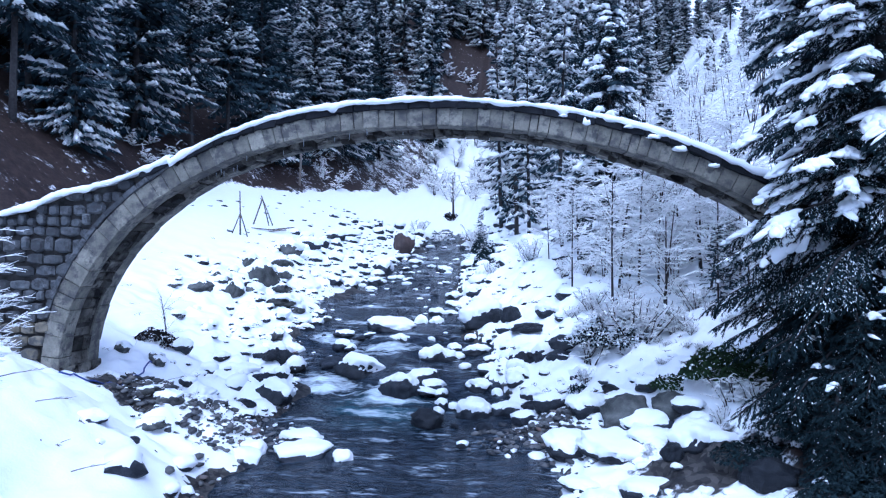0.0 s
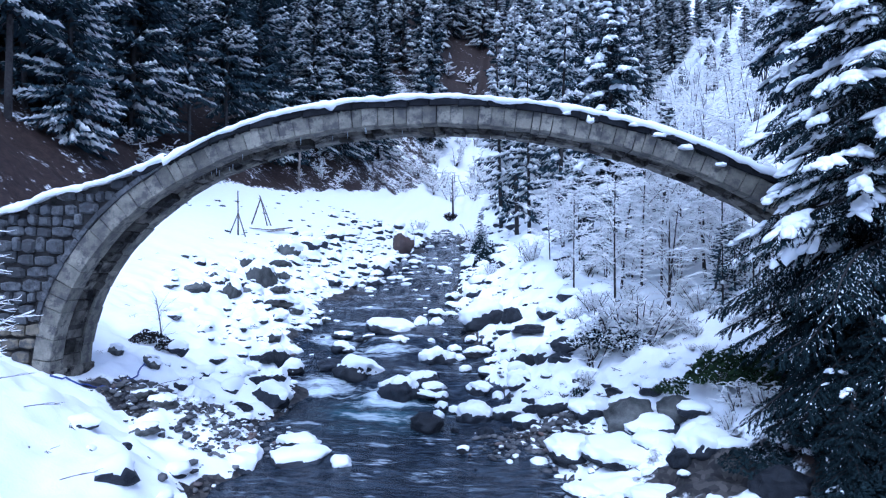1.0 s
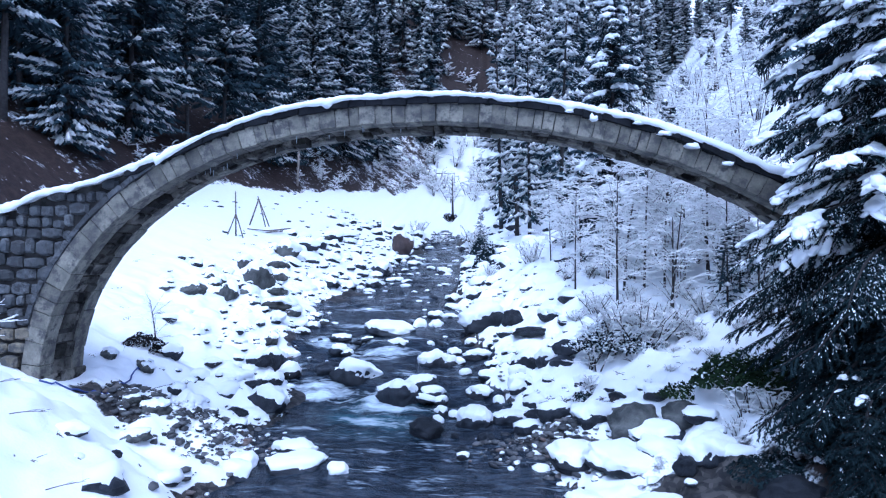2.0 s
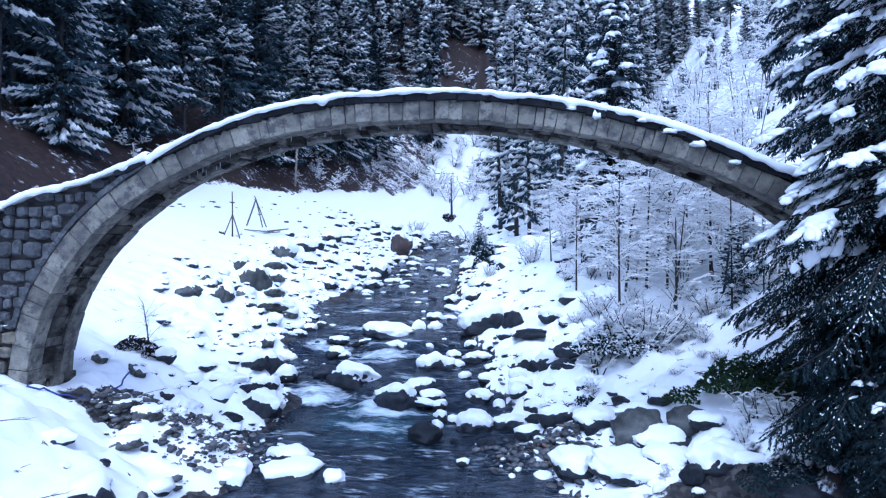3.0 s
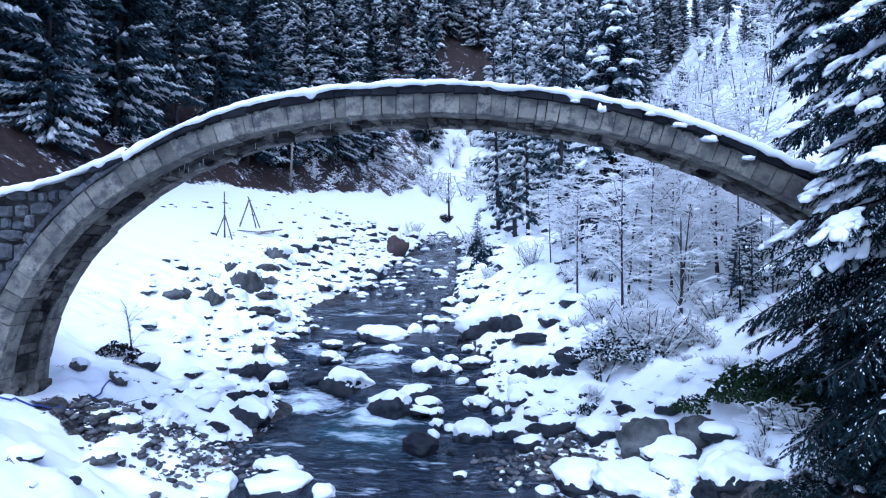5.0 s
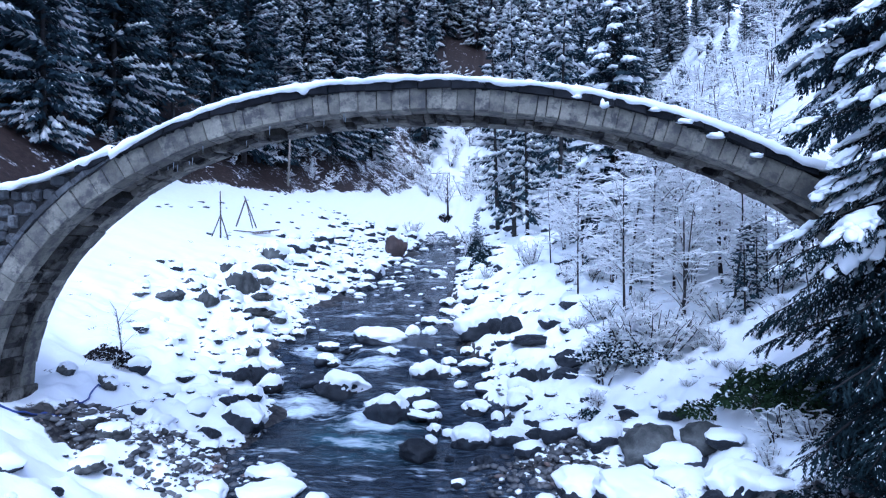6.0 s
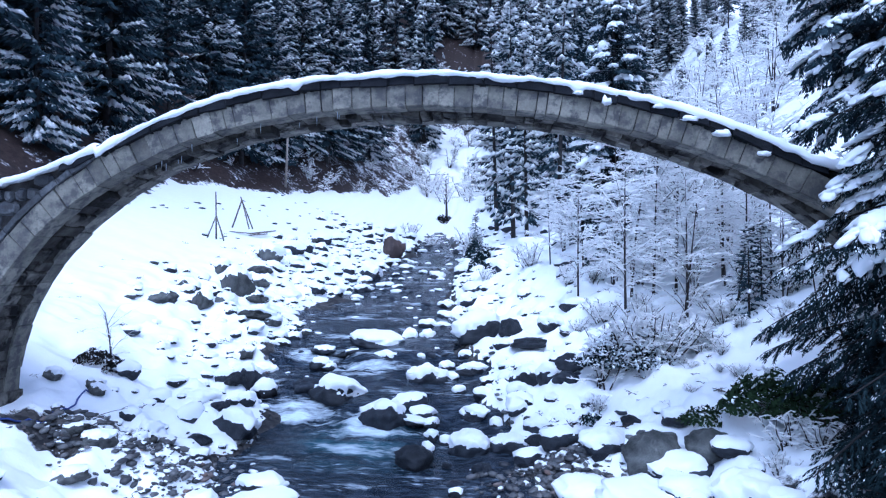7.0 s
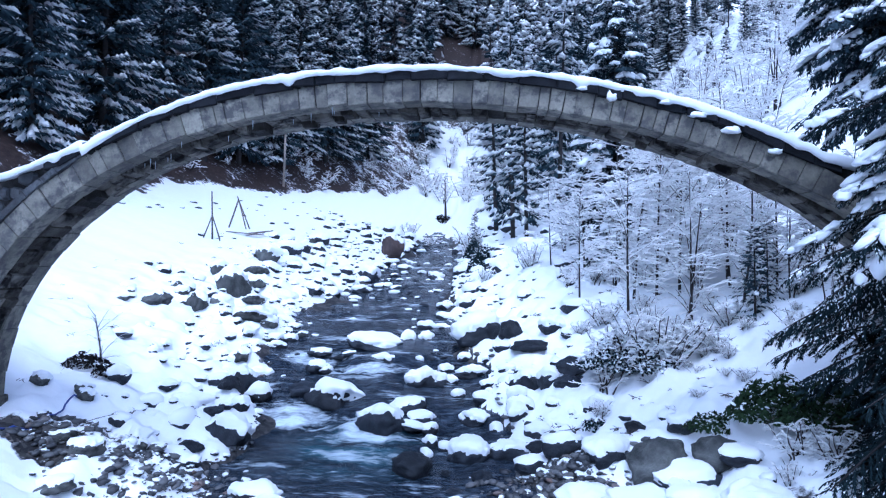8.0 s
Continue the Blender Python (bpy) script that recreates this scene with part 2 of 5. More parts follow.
def ground_base(x, y):
    """Height of the ground without its small lumps; works on arrays."""
    x, y = np.asarray(x, float), np.asarray(y, float)
    zs, xl, xr = stream_level(y), shore(XL_Y, XL_X, y), shore(XR_Y, XR_X, y)
    sl, sr = np.interp(y, XL_Y, XL_X), np.interp(y, XR_Y, XR_X)
    dl = np.maximum(sl + (xl - sl) * np.exp(-np.maximum(sl - x, 0) / 1.2) - x, 0)
    dr = np.maximum(x - sr - (xr - sr) * np.exp(-np.maximum(x - sr, 0) / 1.2), 0)
    inside = np.clip(np.minimum(x - xl, xr - x), 0, 1.2) / 1.2
    z = zs - 0.15 - 0.35 * inside ** 0.7
    z = z + np.where(dl > 0, np.interp(dl, LD, LH) + 0.15, 0)
    z = z + np.where(dr > 0, (np.interp(dr, RD, RH) + 0.12) * np.interp(y, [13, 25, 40, 60, 90], [1, 1.08, 1.4, 1.3, 1.0]), 0)
    toe = np.interp(y, TOE_Y, TOE_X) - x
    z = z + 0.72 * (np.sqrt(toe * toe + 6) + toe) / 2
    far = y - 98 - 1.4 * np.maximum(x - 4, 0)
    z = z + 0.55 * (np.sqrt(far * far + 20) + far) / 2
    z = z + 1.6 * np.exp(-0.5 * (((x + 11.2) / 3.0) ** 2 + ((y - 11.7) / 1.4) ** 2))
    z = z + 3.0 * np.exp(-0.5 * (((x + 16.5) / 2.2) ** 2 + ((y - 16) / 3.0) ** 2))
    z = z + 2.4 * np.exp(-0.5 * (((x - 11.5) / 2.4) ** 2 + ((y - 16) / 3.2) ** 2))
    return z


def lumps(x, y):
    """Small swells of the snow cover, stronger on the stony banks."""
    xl, xr = float(shore(XL_Y, XL_X, y)), float(shore(XR_Y, XR_X, y))
    d = xl - x if x < xl else x - xr if x > xr else 0.0
    if d <= 0 or y > 120 or abs(x) > 60:
        return 0.0
    stony_bank = math.exp(-((d - 1.5) / 3.0) ** 2)
    if x > xr and y < 34:
        stony_bank += 0.5 * math.exp(-((d - 5) / 4.0) ** 2)
    if x < xl and y < 45:
        stony_bank *= 1.5
    fine = 0.1 * math.exp(-((d - 4) / 4.5) ** 2) * fbm(x * 3.3, y * 3.3, 6.0, 2) if x > xr and y < 32 else 0.0
    if x < xl and y < 15:
        fine += 0.07 * fbm(x * 2.3, y * 2.3, 4.0, 3) + 0.04 * fbm(x * 6, y * 6, 8.0, 2)
    if x < xl and y < 45:
        fine += 0.11 * math.exp(-((d - 2) / 3.5) ** 2) * fbm(x * 3.0, y * 3.0, 2.0, 2)
    even = 1 - smooth_step(13, 17, -x)
    if x < xl:
        even *= smooth_step(13.0, 16.0, y) * 0.75 + 0.25
    near_by = even * (1 - smooth_step(34, 44, y))
    return fine * min(d, 1.0) + min(d, 1.0) * ((0.15 * (0.3 + 0.7 * even) + 0.14 * stony_bank) * fbm(x * 0.9, y * 0.9) + (0.09 + 0.09 * stony_bank) * near_by * fbm(x * 2.2, y * 2.2, 3.0, 2))


def ground(x, y):
    return float(ground_base(x, y)) + lumps(x, y)


def spread(lo, hi, step, out_lo, out_hi, grow=1.11):
    """Even steps between lo and hi, and steps that grow outside."""
    mid = list(np.arange(lo, hi, step))
    a, s, left = lo, step, []
    while a > out_lo:
        s *= grow
        a -= s
        left.append(a)
    a, s, right = mid[-1], step, []
    while a < out_hi:
        s *= grow
        a += s
        right.append(a)
    return left[::-1] + mid + right


def smooth_step(a, b, v):
    t = min(1.0, max(0.0, (v - a) / (b - a)))
    return t * t * (3 - 2 * t)


def bareness(x, y):
    """How far the snow gives way to earth and gravel."""
    xl, xr = float(shore(XL_Y, XL_X, y)), float(shore(XR_Y, XR_X, y))
    b = 0.1
    if xl - 0.12 < x < xr + 0.12 and y < 68:
        b = 0.85
    toe = float(np.interp(y, TOE_Y, TOE_X)) - x
    far = y - 98 - 1.4 * max(x - 4, 0)
    b = max(b, 0.1 + (0.52 - 0.035 * smooth_step(56, 66, y) - 0.05 * smooth_step(72, 86, y)) * smooth_step(-1.9, -0.4, toe + 1.0 * fbm(x * 0.15, y * 0.15)))
    b = max(b, 0.1 + 0.54 * smooth_step(9, 20, far) * (1 - 0.75 * smooth_step(2, 14, x)))
    b = max(b, 0.1 + 0.34 * smooth_step(14, 24, x - xr) * smooth_step(20, 40, y))
    b = max(b, 0.95 * math.exp(-((x + 8.9) / 1.5) ** 2 - ((y - 15.5) / 0.9) ** 2))
    b = max(b, 0.1 + 0.43 * math.exp(-((x + 7.6 + 0.5 * (y - 16.2)) / 2.1) ** 2 - ((y - 16.6) / 1.3) ** 2))
    b = max(b, 0.9 * math.exp(-((x - 1.5) / 0.9) ** 2 - ((y - 16.7) / 0.8) ** 2))
    b = max(b, 1.0 * math.exp(-((x - 7.6) / 3.0) ** 2 - ((y - 10.8) / 3.4) ** 2))
    b = max(b, 0.9 * math.exp(-((x - 6.9) / 1.4) ** 2 - ((y - 14.2) / 1.7) ** 2))
    b = max(b, 0.75 * math.exp(-((x - 4.3) / 1.9) ** 2 - ((y - 12.9) / 2.2) ** 2))
    return b


def build_ground():
    xs = spread(-15, 9, 0.16, -620, 620)
    ys = spread(9, 34, 0.16, -260, 900, 1.07)
    X, Y = np.meshgrid(xs, ys)
    Z = ground_base(X, Y)
    verts, bare, gravel = [], [], []
    for j in range(len(ys)):
        for i in range(len(xs)):
            x, y = xs[i], ys[j]
            z = Z[j, i] + lumps(x, y)
            b = bareness(x, y)
            if b > 0.4 and y > 25:
                z += 0.5 * fbm(x * 0.35, y * 0.35) if abs(x) < 200 else 0
            verts.append((x, y, z))
            bare.append(b)
            gravel.append(1.0 if abs(x + 2.5) < 8 and y < 70 else 0.0)
    n = len(xs)
    faces = [(j * n + i, j * n + i + 1, (j + 1) * n + i + 1, (j + 1) * n + i) for j in range(len(ys) - 1) for i in range(n - 1)]
    me = mesh_of("ground", verts, faces, M_GROUND, True)
    me.attributes.new("bare", "FLOAT", "POINT").data.foreach_set("value", bare)
    me.attributes.new("gravel", "FLOAT", "POINT").data.foreach_set("value", gravel)
    return tagged(new("ground", me), "snow-covered valley floor with bare brown earth on the forest slope", "ground", kind="structure")


# rapids: middle x and y, half width, half length, strength
RAPIDS = [(-5.5, 21.0, 1.0, 0.6, 0.6), (-4.7, 21.9, 0.5, 0.3, 0.3), (-3.4, 20.5, 0.4, 0.6, 0.42), (-3.2, 19.6, 0.9, 0.5, 0.4), (-6.0, 25.6, 1.3, 0.5, 0.4), (-4.0, 24.2, 1.4, 0.5, 0.36),
          (-3.3, 18.4, 1.0, 0.4, 0.27), (-4.7, 17.9, 0.8, 0.22, 0.34), (-7.0, 23.1, 0.35, 0.3, 0.35), (-2.6, 22.0, 0.9, 0.22, 0.3), (-1.4, 22.2, 0.6, 0.2, 0.25), (-5.0, 30.7, 1.6, 0.35, 0.28),
          (-5.2, 47.0, 1.2, 0.8, 0.3), (-4.6, 27.7, 1.5, 0.3, 0.26), (-3.8, 34.0, 1.4, 0.4, 0.22), (-1.8, 18.6, 0.5, 0.18, 0.2), (-2.2, 15.2, 1.2, 0.2, 0.14)]


def build_water():
    ys = list(np.arange(-30, 9, 0.6)) + list(np.arange(9, 32, 0.085)) + list(np.arange(32, 69, 0.3))
    nx = 90
    verts, foam, teal = [], [], []
    for y in ys:
        xl, xr = float(np.interp(y, XL_Y, XL_X)) - 0.5, float(np.interp(y, XR_Y, XR_X)) + 0.5
        for i in range(nx):
            x = xl + (xr - xl) * i / (nx - 1)
            warp = 0.9 * fbm(x * 0.45, y * 0.2, 5.0, 2) + 0.25 * math.sin(x * 1.3)
            z = float(stream_level(y + warp))
            slope = (float(stream_level(y + warp + 0.25)) - float(stream_level(y + warp - 0.1))) / 0.35
            up = (float(stream_level(y + warp + 1.2)) - float(stream_level(y + warp + 0.2))) / 1.0
            chop = 0.02 + 0.09 * smooth_step(0.14, 0.35, slope) + 0.05 * smooth_step(0.14, 0.3, up)
            z += chop * fbm(x * 1.6, y * 1.0, 1.0, 3) + 0.02 * fbm(x * 5, y * 3, 2.0, 2)
            streak = fbm(x * 0.75, y * 2.1, 9.0, 3)
            patch = smooth_step(-0.35, 0.45, fbm(x * 0.3, y * 0.4, 12.0, 2))
            rapid = sum(a * math.exp(-((x - p) / rx) ** 2 - ((y - q) / ry) ** 2) for p, q, rx, ry, a in RAPIDS if abs(y - q) < 3 * ry)
            # the streak term paints pale reflected lines along with the foam
            foam.append(0.06 + 0.08 * patch * smooth_step(0.18, 0.3, slope) + 0.3 * streak + 0.06 * smooth_step(22, 34, y) + 0.09 * smooth_step(34, 48, y) + rapid * (1.35 + 0.9 * streak))
            teal.append(0.5 * math.exp(-((x + 3.3) / 1.4) ** 2 - ((y - 18.9) / 1.2) ** 2) * smooth_step(-0.4, 0.5, streak + 0.2))
            verts.append((x, y, z))
    faces = [(j * nx + i, j * nx + i + 1, (j + 1) * nx + i + 1, (j + 1) * nx + i) for j in range(len(ys) - 1) for i in range(nx - 1)]
    me = mesh_of("water", verts, faces, M_WATER, True)
    me.attributes.new("foam", "FLOAT", "POINT").data.foreach_set("value", foam)
    me.attributes.new("teal", "FLOAT", "POINT").data.foreach_set("value", teal)
    return tagged(new("water", me), "dark fast mountain stream with small white rapids", "stream", kind="structure")


build_ground()
build_water()

# ---- the bridge ----
FRONT, BACK, RING, COPE = 14.77, 16.40, 0.47, 0.12
CROWN_X, CROWN_Z, SPRING = -1.2, 7.0, 0.9


def intrados_z(x):
    a, n = (9.25, 2.3) if x < CROWN_X else (10.4, 1.93)
    return SPRING + (CROWN_Z - SPRING) * math.sqrt(max(0.0, 1 - (abs(x - CROWN_X) / a) ** n))


def arch_line():
    """The arch's inner line as arc length, points and outward normals, left foot to right foot."""
    pts = []
    for k in range(721):
        w = math.pi * (1 - k / 720)
        c = math.cos(w)
        a, n = (9.25, 2.3) if c < 0 else (10.4, 1.93)
        x = CROWN_X + a * math.copysign(abs(c) ** (2 / n), c)
        pts.append((x, intrados_z(x)))
    p = np.array(pts)
    s = np.concatenate([[0], np.cumsum(np.hypot(*np.diff(p, axis=0).T))])
    even = np.linspace(0, s[-1], 900)
    q = np.stack([np.interp(even, s, p[:, 0]), np.interp(even, s, p[:, 1])], 1)
    t = np.gradient(q, axis=0)
    for _ in range(12):
        t[1:-1] = (t[:-2] + t[1:-1] + t[2:]) / 3
    t /= np.linalg.norm(t, axis=1)[:, None]
    return even, q, np.stack([-t[:, 1], t[:, 0]], 1)


ARC_S, ARC_P, ARC_N = arch_line()
ARC_LEN = float(ARC_S[-1])


def on_arch(s, r):
    """The point at arc length s, r metres outside the inner line, as x and z."""
    p = [np.interp(s, ARC_S, ARC_P[:, i]) for i in (0, 1)]
    n = [np.interp(s, ARC_S, ARC_N[:, i]) for i in (0, 1)]
    return float(p[0] + n[0] * r), float(p[1] + n[1] * r)


EXT = np.array([on_arch(s, RING) for s in np.linspace(0, ARC_LEN, 400)])


def deck_z(x):
    """Top of the masonry under the snow."""
    arch = float(np.interp(x, EXT[:, 0], EXT[:, 1])) + COPE
    left = float(np.interp(x, [-18, -12, -11, -10.5, -9.1, -8.0, -7.2], [4.0, 4.87, 5.14, 5.36, 5.68, 6.08, 6.5]))
    right = float(np.interp(x, [6.0, 7.5, 9.5, 13], [5.88, 5.5, 5.1, 4.7]))
    if x < -7.6:
        return left
    return right if x > 6.0 else arch


def block(y0, y1, quad, bevel=0.02, jitter=0.006):
    """A stone between two upright planes: quad holds four (x, z) corners; front edges chamfered."""
    c = [(sum(q[0] for q in quad) / 4), (sum(q[1] for q in quad) / 4)]
    rj = lambda: random.uniform(-jitter, jitter)
    outer = [(q[0] + rj(), q[1] + rj()) for q in quad]
    inner = []
    for q in outer:
        d = math.hypot(c[0] - q[0], c[1] - q[1])
        k = bevel * 1.4 / max(d, 1e-3)
        inner.append((q[0] + (c[0] - q[0]) * k, q[1] + (c[1] - q[1]) * k))
    v = [(x, y0 + rj(), z) for x, z in inner] + [(x, y0 + bevel, z) for x, z in outer] + [(x, y1, z) for x, z in outer]
    f = [(0, 1, 2, 3)] + [(4 + i, 4 + (i + 1) % 4, (i + 1) % 4, i) for i in range(4)]
    f += [(8 + i, 8 + (i + 1) % 4, 4 + (i + 1) % 4, 4 + i) for i in range(4)] + [(11, 10, 9, 8)]
    return v, f


bridge = tagged(new("bridge"), "old single-arch stone bridge with snow along its narrow deck", "bridge")
bridge.empty_display_size = 0.5
rng = random.Random(4)


def bridge_part(name, soup_or_vf, mat, label="", smooth=False, parent=None):
    v, f = soup_or_vf
    return piece(name, mesh_of(name, v, f, mat, smooth), parent or bridge, None, label)


def welded(ob):
    """Joins the neighbouring blocks of a core into one body."""
    bm = bmesh.new()
    bm.from_mesh(ob.data)
    bmesh.ops.remove_doubles(bm, verts=bm.verts, dist=0.0005)
    bm.to_mesh(ob.data)
    bm.free()
    return ob


def build_core():
    """The mortared heart of the arch and walls, just behind the joints."""
    s = Soup()
    n, y0, y1 = 160, FRONT + 0.035, BACK - 0.035
    for k in range(n):
        a, b = ARC_LEN * k / n, ARC_LEN * (k + 1) / n
        p = [on_arch(a, 0.05), on_arch(b, 0.05), on_arch(b, RING - 0.01), on_arch(a, RING - 0.01)]
        v = [(x, y0, z) for x, z in p] + [(x, y1, z) for x, z in p]
        s.add(v, [(0, 1, 2, 3), (7, 6, 5, 4), (0, 4, 5, 1), (3, 2, 6, 7)])
    body = {"arch": welded(bridge_part("arch", (s.v, s.f), M_MORTAR, "mortared heart of the stone arch"))}
    for side, x0, x1 in (("left", -18.0, -7.0), ("right", 5.6, 13.0)):
        s = Soup()
        xs = np.linspace(x0, x1, 40)
        for a, b in zip(xs[:-1], xs[1:]):
            def low(x):
                return max(-1.0, float(np.interp(x, EXT[:, 0], EXT[:, 1], left=-1.0, right=-1.0)) - 0.2)
            p = [(a, low(a)), (b, low(b)), (b, deck_z(b) - 0.03), (a, deck_z(a) - 0.03)]
            v = [(x, y0 + 0.1, z) for x, z in p] + [(x, y1 - 0.1, z) for x, z in p]
            s.add(v, [(0, 1, 2, 3), (7, 6, 5, 4), (0, 4, 5, 1), (3, 2, 6, 7)])
        body[side] = welded(bridge_part("approach_wall", (s.v, s.f), M_MORTAR, "dark mortared approach wall"))
    return body


def build_ring():
    """Cut ring stones, front and back, each a piece."""
    for side in (0, 1):
        s = 0.1
        while s < ARC_LEN - 0.3:
            w = rng.uniform(0.18, 0.38)
            if s < 5 or s > ARC_LEN - 5:
                w = rng.uniform(0.3, 0.58)
            e = min(s + w, ARC_LEN - 0.05)
            g = rng.uniform(0.002, 0.009)
            top = RING + rng.uniform(-0.02, 0.015)
            low = rng.uniform(-0.012, 0.012)
            quad = [on_arch(s + g, low), on_arch(e - g, low), on_arch(e - g, top), on_arch(s + g, top)]
            out = rng.uniform(-0.016, 0.016)
            y0, y1 = (FRONT + out, FRONT + 0.46) if side == 0 else (BACK - 0.46, BACK + out)
            v, f = block(y0, y1, quad, 0.012, 0.008)
            if side:
                v = [(x, y0 + y1 - y, z) for x, y, z in v]
                f = [tuple(reversed(q)) for q in f]
            bridge_part("ring_stone", (v, f), M_VOUSS, parent=BODY["arch"])
            s = e


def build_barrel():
    """Rough slabs of the vault's underside: uneven, damp-stained, colour darkened for the shade there."""
    s = 0.12
    while s < ARC_LEN - 0.2:
        steep = min(s, ARC_LEN - s)
        w = rng.uniform(0.24, 0.42) if steep < 6 else rng.uniform(0.2, 0.42)
        e = min(s + w, ARC_LEN - 0.04)
        y = FRONT + 0.47
        while y < BACK - 0.46:
            y2 = min(y + rng.uniform(0.28, 0.62), BACK - 0.44)
            if BACK - 0.44 - y2 < 0.15:
                y2 = BACK - 0.44
            drop = rng.uniform(-0.13, 0.05) if steep > 5 else rng.uniform(-0.05, 0.05)
            g = 0.03
            inn = [on_arch(s + g, drop + rng.uniform(-.03, .03)), on_arch(e - g, drop + rng.uniform(-.03, .03))]
            mid = [on_arch(s + g * 0.5, drop + 0.025), on_arch(e - g * 0.5, drop + 0.025)]
            out = [on_arch(s, 0.2), on_arch(e, 0.2)]
            v = []
            for pr, sh in ((inn, 0.03), (mid, 0.012), (out, 0.004)):
                v += [(pr[0][0], y + sh, pr[0][1]), (pr[1][0], y + sh, pr[1][1]), (pr[1][0], y2 - sh, pr[1][1]), (pr[0][0], y2 - sh, pr[0][1])]
            f = [(0, 3, 2, 1)]
            for k in (0, 4):
                f += [(k + i, k + (i + 1) % 4, k + 4 + (i + 1) % 4, k + 4 + i) for i in range(4)]
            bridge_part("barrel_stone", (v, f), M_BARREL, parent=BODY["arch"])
            y = y2
        s = e


def build_coping():
    """Dark capping slabs on the ring, and the thin outer course down the left haunch."""
    x = -8.4
    while x < 6.2:
        w = rng.uniform(0.28, 0.75)
        x2 = min(x + w, 6.4)
        lift = rng.uniform(-0.012, 0.012)
        t = COPE + 0.02
        quad = [(x + 0.004, deck_z(x) - t + lift), (x2 - 0.004, deck_z(x2) - t + lift), (x2 - 0.004, deck_z(x2) + lift), (x + 0.004, deck_z(x) + lift)]
        quad[0] = (quad[0][0], quad[0][1] - rng.uniform(0.0, 0.07))
        quad[1] = (quad[1][0], quad[1][1] - rng.uniform(0.0, 0.07))
        v, f = block(FRONT - rng.uniform(0.05, 0.1), BACK + 0.06, quad, 0.02, 0.012)
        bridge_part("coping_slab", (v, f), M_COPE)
        x = x2
    s = 1.3
    while s < 8.6:
        e = s + rng.uniform(0.3, 0.6)
        quad = [on_arch(s + 0.006, RING + 0.004), on_arch(e - 0.006, RING + 0.004), on_arch(e - 0.006, RING + 0.13), on_arch(s + 0.006, RING + 0.13)]
        v, f = block(FRONT - 0.045 + rng.uniform(-0.01, 0.01), FRONT + 0.3, quad, 0.02, 0.012)
        bridge_part("rim_stone", (v, f), M_RUBBLE, parent=BODY["arch"])
        s = e


def stone_face(x0, x1, z0, z1, y0, y1, corners=7, bulge=0.03):
    """A rounded rubble stone that fills a rectangle of the wall."""
    cx, cz, hx, hz = (x0 + x1) / 2, (z0 + z1) / 2, (x1 - x0) / 2, (z1 - z0) / 2
    n = 10
    rim, face = [], []
    for k in range(n):
        w = 2 * math.pi * (k + rng.uniform(-0.25, 0.25)) / n
        c, s = math.cos(w), math.sin(w)
        q = max(abs(c), abs(s)) ** 0.82
        r = rng.uniform(0.9, 1.0)
        rim.append((cx + hx * c / q * r, cz + hz * s / q * r))
        face.append((cx + hx * c / q * r * 0.72, cz + hz * s / q * r * 0.72))
    v = [(x, y0 - bulge + rng.uniform(-0.012, 0.012), z) for x, z in face] + [(x, y0 + 0.03, z) for x, z in rim] + [(x, y1, z) for x, z in rim]
    f = [tuple(range(n))]
    f += [(n + i, n + (i + 1) % n, (i + 1) % n, i) for i in range(n)] + [(2 * n + i, 2 * n + (i + 1) % n, n + (i + 1) % n, n + i) for i in range(n)]
    return v, f


def build_rubble(x0, x1, wall):
    """Irregular coursed stones of the approach walls."""
    z = 0.3
    while z < 6.2:
        h = rng.uniform(0.22, 0.38)
        x = x0 + rng.uniform(-0.2, 0)
        while x < x1:
            w = rng.uniform(0.22, 0.56)
            zz, hh = z + rng.uniform(-0.04, 0.04), h + rng.uniform(-0.05, 0.05)
            a, b = x + 0.01, x + w - 0.01
            cx = (a + b) / 2
            top = deck_z(cx)
            arc = float(np.interp(cx, EXT[:, 0], EXT[:, 1], left=-9, right=-9)) + 0.1
            inside = zz + 0.06 > arc and zz + hh * 0.6 < top
            if inside:
                v, f = stone_face(a, b, zz + 0.008, min(zz + hh - 0.008, top + 0.02), FRONT + 0.04 + rng.uniform(-0.03, 0.03), FRONT + 0.3)
                mat = M_BASE if zz < 1.9 + 0.2 * rng.random() else M_RUBBLE
                bridge_part("rubble_stone", (v, f), mat, parent=wall)
            x += w
        z += h


def build_plinth():
    """Larger yellowish base stones under the left springing."""
    z = 0.05
    while z < 1.1:
        h = rng.uniform(0.3, 0.42)
        y = FRONT - 0.12
        x = -10.42
        while x > -13.2:
            w = rng.uniform(0.4, 0.7)
            v, f = block(FRONT - 0.05 + rng.uniform(-0.02, 0.02), FRONT + 0.3, [(x - w + 0.01, z + 0.01), (x - 0.01, z + 0.01), (x - 0.01, z + h - 0.01), (x - w + 0.01, z + h - 0.01)], 0.03, 0.02)
            bridge_part("plinth_stone", (v, f), M_BASE, parent=BODY["left"])
            x -= w
        y = FRONT + 0.02
        while y < BACK:
            w = rng.uniform(0.4, 0.65)
            y2 = min(y + w, BACK + 0.1)
            xx = -10.40 + rng.uniform(-0.03, 0.03)
            v, f = block(0, 0.4, [(y + 0.008, z + 0.01), (y2 - 0.008, z + 0.01), (y2 - 0.008, z + h - 0.01), (y + 0.008, z + h - 0.01)], 0.03, 0.02)
            v = [(xx - b, a, c) for a, b, c in v]
            # stones facing the opening share the barrel's shade-darkened colour
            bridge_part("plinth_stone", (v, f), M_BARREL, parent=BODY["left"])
            y = y2
        z += h


